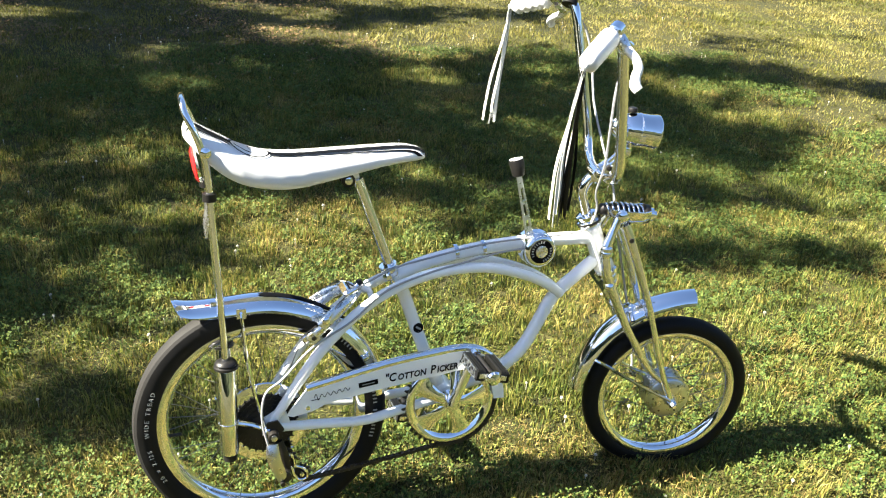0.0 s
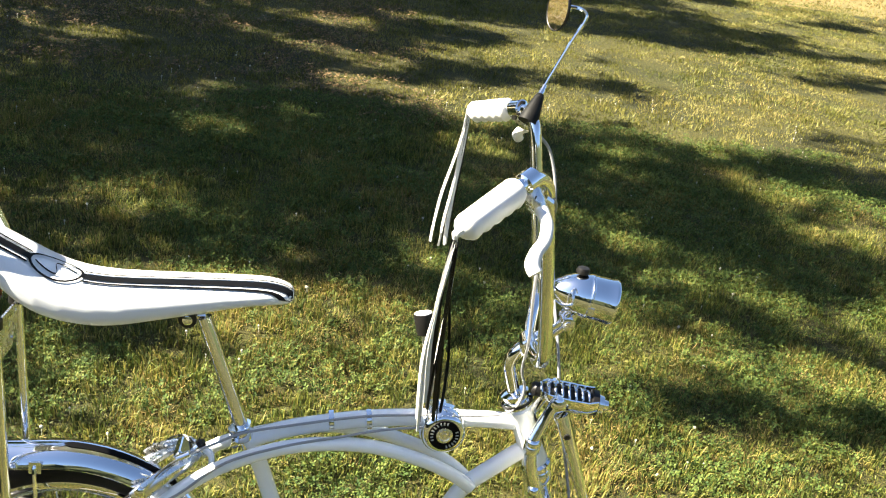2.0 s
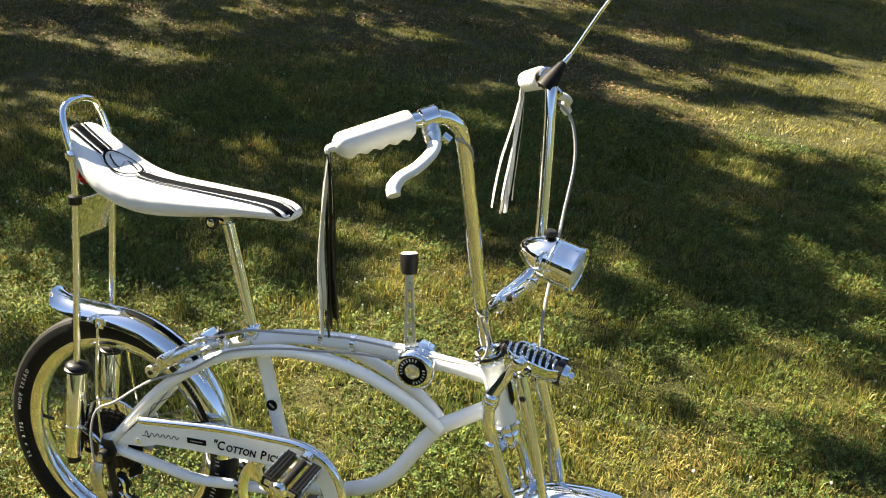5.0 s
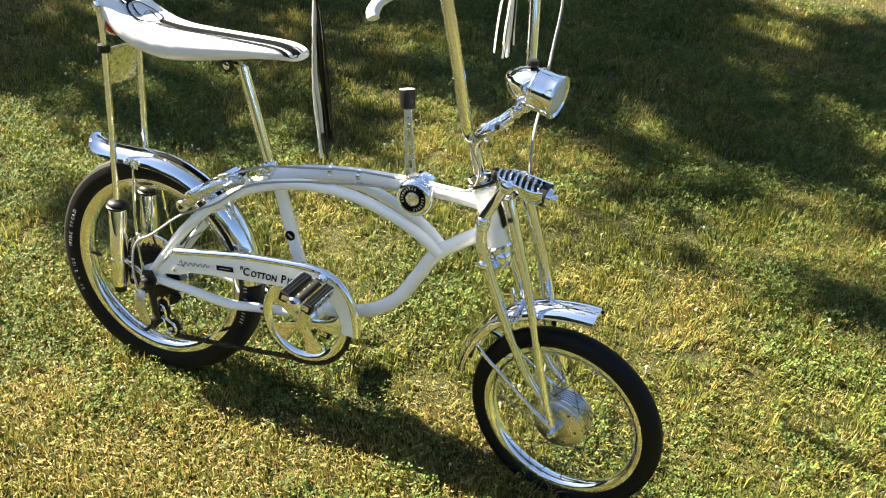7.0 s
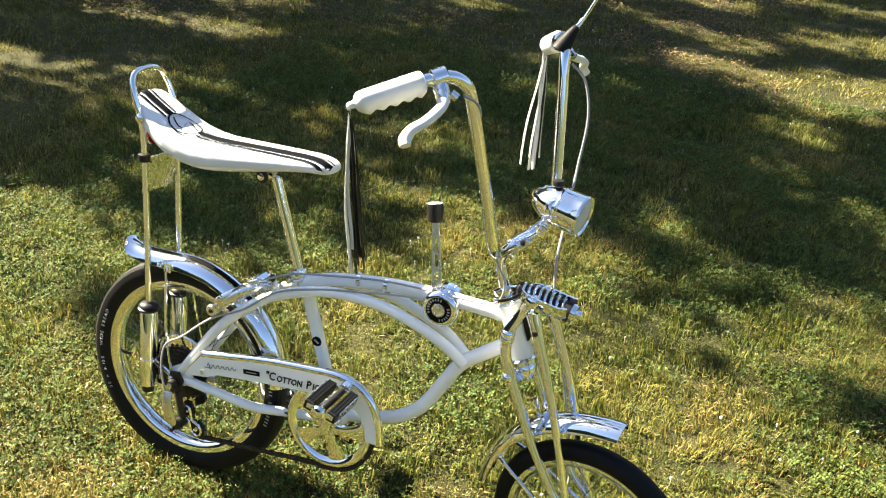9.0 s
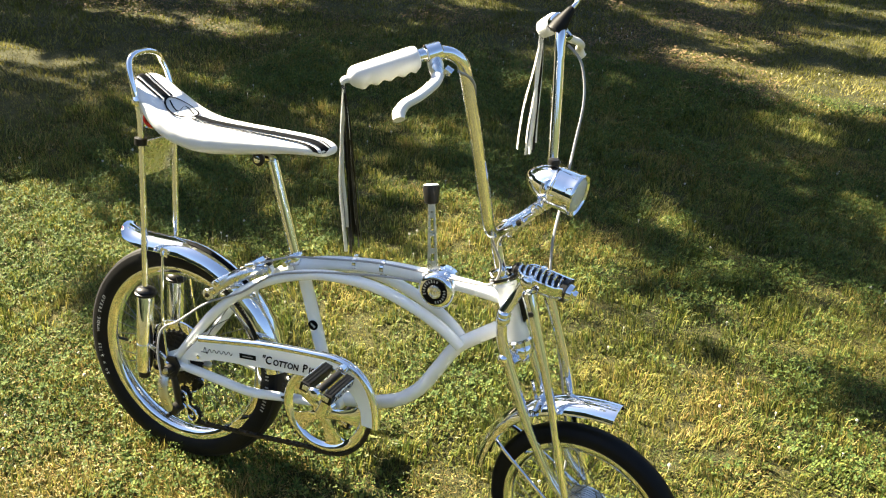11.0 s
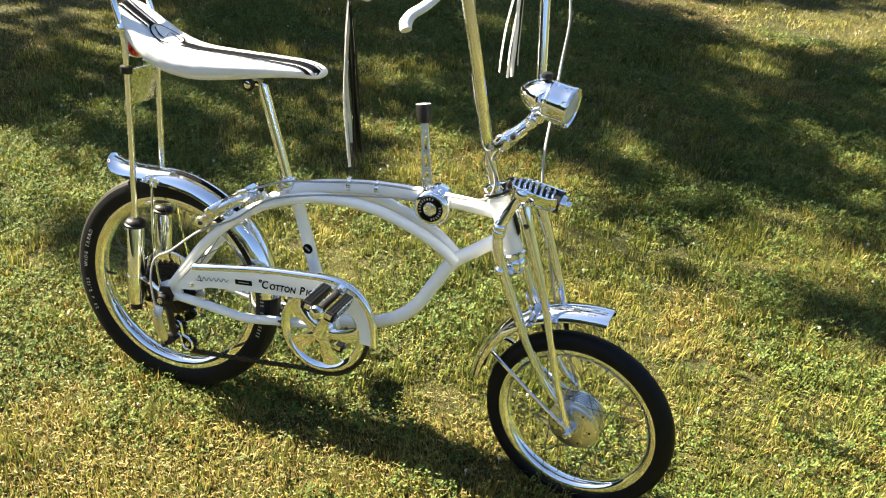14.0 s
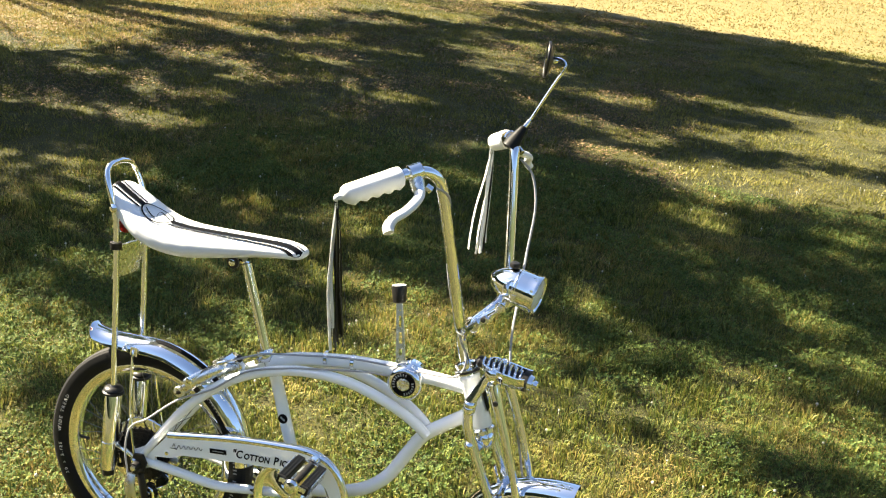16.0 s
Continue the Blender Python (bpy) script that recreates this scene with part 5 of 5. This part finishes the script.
def chain_guard():
    top = [(0.088, 0.304), (0.245, 0.338), (0.36, 0.354), (0.41, 0.358), (0.447, 0.352), (0.478, 0.333), (0.499, 0.303), (0.511, 0.268), (0.516, 0.233)]
    low = [(0.488, 0.233), (0.482, 0.262), (0.468, 0.287), (0.445, 0.305), (0.415, 0.311), (0.37, 0.304), (0.245, 0.287), (0.130, 0.268), (0.100, 0.254), (0.060, 0.246), (0.048, 0.250), (0.055, 0.262)]
    g = part("chain_guard", Mesh().plate(top + low, -0.066, 0.003), WHITE_PAINT, bicycle, "white chain guard with black lettering and chrome edge", 30)
    part("trim", Mesh().sweep([(x, -0.060, z - 0.001) for x, z in top], 0.0088, 14), CHROME, g, "chrome edge trim")
    m = Mesh()
    x, base, slope = 0.247, 0.300, math.atan2(0.014, 0.148)
    runs = (('"C', 0.026), ("OTTON", 0.0195), (" ", 0.02), ("P", 0.026), ("ICKER", 0.0195), ('"', 0.024))
    for body, size in runs:
        if body == " ":
            x += 0.006
            continue
        v, f, wd = letters(body, size, 0.0004, 0.22, 0.0005)
        v = [Vector((p.x * 0.86, p.y, p.z)) for p in v]
        put = Matrix.Translation((x, -0.0682, base + (x - 0.247) * math.tan(slope))) @ Matrix.Rotation(-slope, 4, "Y") @ pose(0, 0, 0, 90, 0, 0)
        m.add([put @ p for p in v], f)
        x += wd * 0.86 + 0.0006
    part("lettering", m, BLACK_INK, g, "black italic lettering")
    bars = Mesh()
    wave = [(0.103 + 0.072 * t / 40, -0.0680, 0.283 + 0.0135 * t / 40 + 0.0038 * math.sin(t * 0.95) * (1.9 if t < 7 else 1)) for t in range(41)]
    bars.sweep(wave, 0.0008, 5, smooth=2, flat=0.5, up=(0, 1, 0))
    bars.sweep([(0.097, -0.0680, 0.278), (0.112, -0.0680, 0.280)], 0.0008, 5)
    part("script_mark", bars, BLACK_INK, g, "thin black script mark")
    part("name_plate", Mesh().box((0.040, 0.0008, 0.011), Matrix.Translation((0.213, -0.0680, 0.302)) @ pose(0, 0, 0, 0, -8, 0)), BLACK_INK, g, "small black rectangle")
    part("name_plate_mark", Mesh().box((0.026, 0.0006, 0.0016), Matrix.Translation((0.213, -0.0687, 0.302)) @ pose(0, 0, 0, 0, -8, 0)), WHITE_INK, g)
    part("guard_bolt", Mesh().lathe([(0, 0.005), (0.002, 0.0045), (0.003, 0.001)], (0.090, -0.0675, 0.263), (0, -1, 0), 12), CHROME, g)


def derailleur():
    d = part("derailleur", Mesh().plate([(0.008, 0.238), (0.030, 0.242), (0.042, 0.222), (0.036, 0.200), (0.018, 0.196), (0.004, 0.215)], -0.066, 0.005).lathe([(-0.014, 0.004), (-0.013, 0.0100), (-0.008, 0.0110), (0.004, 0.0110)], (0.020, -0.070, 0.213), (0, 1, 0), 18), DARK_STEEL, bicycle, "aluminium and chrome rear derailleur")
    part("pivot_bolt", Mesh().lathe([(0, 0.0065), (0.004, 0.0065), (0.005, 0.003)], (0.020, -0.0835, 0.213), (0, -1, 0), 8), STEEL, d)
    part("body", Mesh().sweep([(0.016, -0.084, 0.200), (0.016, -0.090, 0.180), (0.022, -0.092, 0.155), (0.031, -0.088, 0.130), (0.035, -0.082, 0.112)], [0.0115, 0.0140, 0.0130, 0.0115, 0.009], 14, flat=0.42, up=(0, 1, 0)), POLISHED, d, "aluminium parallelogram body")
    part("inner_link", Mesh().sweep([(0.030, -0.070, 0.196), (0.040, -0.072, 0.165), (0.046, -0.070, 0.130)], [0.009, 0.010, 0.008], 10, flat=0.5, up=(0, 1, 0)), DARK_STEEL, d)
    part("spring_barrel", Mesh().lathe([(-0.018, 0.008), (-0.016, 0.0125), (0.014, 0.0125), (0.016, 0.008)], (0.040, -0.070, 0.122), (0, 1, 0), 18), DARK_STEEL, d)
    for x, z, r in ((0.048, 0.147, 0.017), (0.076, 0.110, 0.017)):
        m = Mesh().lathe([(-0.004, 0.004), (-0.004, r - 0.003), (0.004, r - 0.003), (0.004, 0.004)], (x, -0.052, z), (0, 1, 0), 20)
        for j in range(11):
            m.box((0.0055, 0.004, 0.007), Matrix.Translation((x, -0.052, z)) @ Matrix.Rotation(j * 0.5712, 4, "Y") @ Matrix.Translation((0, 0, r - 0.0005)), 0.5)
        part("pulley", m, DARK_STEEL, d)
        part("pulley_bolt", Mesh().lathe([(0, 0.006), (0.004, 0.005), (0.005, 0.002)], (x, -0.0625, z), (0, -1, 0), 8), CHROME, d)
    cage = [(0.036, 0.148), (0.042, 0.160), (0.055, 0.158), (0.060, 0.146), (0.064, 0.130), (0.080, 0.122), (0.088, 0.110), (0.084, 0.098), (0.070, 0.097), (0.062, 0.108), (0.056, 0.126), (0.042, 0.134)]
    part("cage", Mesh().sweep([(x, -0.062, z) for x, z in cage], 0.0032, 8, closed=True), CHROME, d, "chrome chain cage")
    part("limit_screw", Mesh().lathe([(0, 0.005), (0.02, 0.005)], (0.034, -0.094, 0.110), (0, 1, 0), 10), DARK_STEEL, d)


def shifter():
    o = Vector((0.591, 0, 0.546))
    s = part("stick_shifter", Mesh().lathe([(-0.031, 0.006), (-0.031, 0.0275), (-0.029, 0.0325), (-0.022, 0.0372), (-0.010, 0.0388), (-0.006, 0.034), (0.004, 0.034), (0.006, 0.0390), (0.020, 0.0390), (0.026, 0.032), (0.03, 0.012)], o, (0, 1, 0), 44), CHROME, bicycle, "chrome stick shifter on the top tube")
    part("dial", Mesh().lathe([(-0.0328, 0.012), (-0.0328, 0.0255), (-0.0308, 0.0262)], o, (0, 1, 0), 36), BLACK_INK, s, "black dial face")
    marks = Mesh()
    for j in range(19):
        if 8 < j < 12:
            continue
        a = radians(205 - j * 15.5)
        marks.box((0.0023, 0.0005, 0.0050), Matrix.Translation(o + Vector((0.0208 * math.cos(a), -0.0332, 0.0208 * math.sin(a)))) @ Matrix.Rotation(math.pi / 2 - a, 4, "Y"))
    part("dial_marks", marks, WHITE_INK, s)["kind"] = "stuff"
    part("dial_hub", Mesh().lathe([(-0.0345, 0.001), (-0.0345, 0.004), (-0.0335, 0.0045), (-0.0335, 0.0085), (-0.0345, 0.0095), (-0.0335, 0.0135), (-0.030, 0.014)], o, (0, 1, 0), 24), STEEL, s)
    a, b = Vector((0.573, -0.004, 0.574)), Vector((0.546, 0.011, 0.703))
    d = b - a
    up = d.normalized()
    side = (Vector((1, 0.25, 0)) - up * up.dot(Vector((1, 0.25, 0)))).normalized()
    fr = Matrix.Translation((a + b) / 2) @ Matrix((side, up.cross(side), up)).transposed().to_4x4()
    l = d.length
    lev = Mesh()
    # two rails that draw together towards the knob, with cross webs between the slots
    for sx in (-1, 1):
        lev.sweep([fr @ Vector((sx * 0.0072, 0, -l / 2)), fr @ Vector((sx * 0.0042, 0, l / 2))], [0.0036, 0.0028], 8, flat=0.6, up=fr.to_3x3() @ Vector((0, 1, 0)))
    for k, h in ((-0.46, 0.030), (-0.20, 0.010), (0.06, 0.010), (0.32, 0.010), (0.46, 0.022)):
        lev.box((0.0118 - k * 0.006, 0.0036, h), fr @ Matrix.Translation((0, 0, k * l)))
    part("lever", lev, POLISHED, s, "slotted chrome shift lever")
    part("knob", Mesh().lathe([(-0.002, 0.010), (0.0, 0.0132), (0.006, 0.0142), (0.028, 0.0160), (0.034, 0.0152)], b, up, 24), BLACK_PLASTIC, s, "black shift knob")
    part("knob_cap", Mesh().lathe([(0.033, 0.0144), (0.0352, 0.0138), (0.0358, 0.005)], b, up, 24), WHITE_PLASTIC, s, "pale knob cap")


def brake_caliper():
    c = part("brake_caliper", Mesh().lathe([(-0.025, 0.006), (0.02, 0.006), (0.022, 0.010), (0.028, 0.009)], (0.190, 0, 0.470), (0.6, 0, 0.8), 12).box((0.034, 0.046, 0.016), pose(0.186, 0, 0.478, 0, 40, 0)), CHROME, bicycle, "aluminium and chrome rear caliper brake")
    for s in (-1, 1):
        part("caliper_arm", Mesh().sweep([(0.208, s * 0.004, 0.474), (0.190, s * 0.030, 0.476), (0.165, s * 0.047, 0.463), (0.138, s * 0.054, 0.440), (0.112, s * 0.056, 0.418), (0.098, s * 0.053, 0.404)], [0.009, 0.0125, 0.0120, 0.0105, 0.0120, 0.0110], 12, flat=0.7, up=(0, 1, 0)), STEEL, c, "cast aluminium caliper arm")
        part("cable_arm", Mesh().sweep([(0.172, s * 0.040, 0.474), (0.150, s * 0.050, 0.462), (0.128, s * 0.060, 0.446), (0.116, s * 0.062, 0.436)], [0.007, 0.0090, 0.0085, 0.0075], 10, flat=0.65, up=(0, 1, 0)), STEEL, c)
        part("brake_shoe", Mesh().box((0.040, 0.012, 0.014), pose(0.102, s * 0.037, 0.408, 0, -38, 0)), BLACK_PLASTIC, c)
        part("shoe_holder", Mesh().box((0.034, 0.005, 0.017), pose(0.102, s * 0.0445, 0.408, 0, -38, 0)), CHROME, c)
        part("shoe_nut", Mesh().lathe([(-0.004, 0.0125), (0.006, 0.0130), (0.008, 0.0115), (0.0085, 0.006)], (0.104, s * 0.056, 0.412), (0, s, 0), 18), STEEL, c)
        part("shoe_bolt", Mesh().lathe([(0.0082, 0.0055), (0.0105, 0.0050), (0.0110, 0.002)], (0.104, s * 0.056, 0.412), (0, s, 0), 6), DARK_STEEL, c)
        part("cable_anchor", Mesh().lathe([(0, 0.0085), (0.007, 0.0085), (0.009, 0.005)], (0.128, s * 0.060, 0.446), (0, s, 0), 6), CHROME, c)
        part("return_spring", Mesh().sweep([(0.200, s * 0.010, 0.484), (0.180, s * 0.036, 0.488), (0.155, s * 0.052, 0.474), (0.140, s * 0.056, 0.452)], 0.0016, 6), SPOKE_WIRE, c)
    part("hanger", Mesh().sweep([(0.214, -0.030, 0.452), (0.226, -0.026, 0.466), (0.226, -0.010, 0.480), (0.214, 0.0, 0.484)], [0.006, 0.008, 0.008, 0.006], 10, flat=0.6, up=(1, 0, 0)), WHITE_PAINT, c, "white brake hanger tab")
    part("pivot_nut", Mesh().lathe([(0, 0.0085), (0.007, 0.0085), (0.010, 0.005)], (0.206, 0, 0.492), (0.6, 0, 0.8), 6), DARK_STEEL, c)
    part("barrel_adjuster", Mesh().lathe([(-0.012, 0.003), (-0.010, 0.006), (0.010, 0.006), (0.012, 0.003)], (0.186, -0.034, 0.492), (0.9, 0.1, 0.42), 10), CHROME, c)


def cables():
    runs = {
        "rear_brake_cable": [STEER @ Vector(p) for p in ((0.682, -0.195, 1.008), (0.692, -0.160, 0.985), (0.686, -0.138, 0.92), (0.690, -0.120, 0.84), (0.700, -0.088, 0.75), (0.704, -0.045, 0.680), (0.716, -0.028, 0.635))] + [(0.70, -0.022, 0.592), (0.66, -0.018, 0.578), (0.56, -0.0185, 0.574), (0.46, -0.018, 0.566), (0.35, -0.018, 0.545), (0.275, -0.022, 0.530), (0.225, -0.030, 0.510), (0.190, -0.034, 0.494)],
        "shift_cable": [(0.565, -0.02, 0.553), (0.50, -0.024, 0.548), (0.43, -0.034, 0.538), (0.34, -0.040, 0.520), (0.25, -0.050, 0.492), (0.18, -0.056, 0.436), (0.102, -0.062, 0.392), (0.041, -0.076, 0.337), (0.012, -0.080, 0.318), (0.000, -0.084, 0.295), (-0.002, -0.086, 0.25), (0.008, -0.086, 0.20)],
    }
    for k, (name, p) in enumerate(runs.items()):
        part(name, Mesh().sweep(p, 0.0023, 8, smooth=6), CABLE, bicycle, "thin grey control cable")
    front = [(0.690, 0.185, 1.005), (0.717, 0.197, 0.975), (0.737, 0.190, 0.91), (0.744, 0.160, 0.82), (0.758, 0.110, 0.74), (0.775, 0.055, 0.66), (0.795, 0.050, 0.56), (0.84, 0.055, 0.40), (0.875, 0.055, 0.25), (0.88, 0.045, 0.20)]
    steer(part("front_brake_cable", Mesh().sweep(front, 0.0027, 8, smooth=6), CABLE, bicycle, "thin grey control cable"))
    for x, z, y in ((0.41, 0.548, 0.0), (0.47, 0.553, 0.0)):
        part("cable_clip", Mesh().lathe([(-0.004, 0.0155), (-0.004, 0.0168), (0.004, 0.0168), (0.004, 0.0155)], (x, y, z), (1, 0, 0.12), 18), CHROME, bicycle)


crankset()
chain()
chain_guard()
derailleur()
shifter()
brake_caliper()
cables()
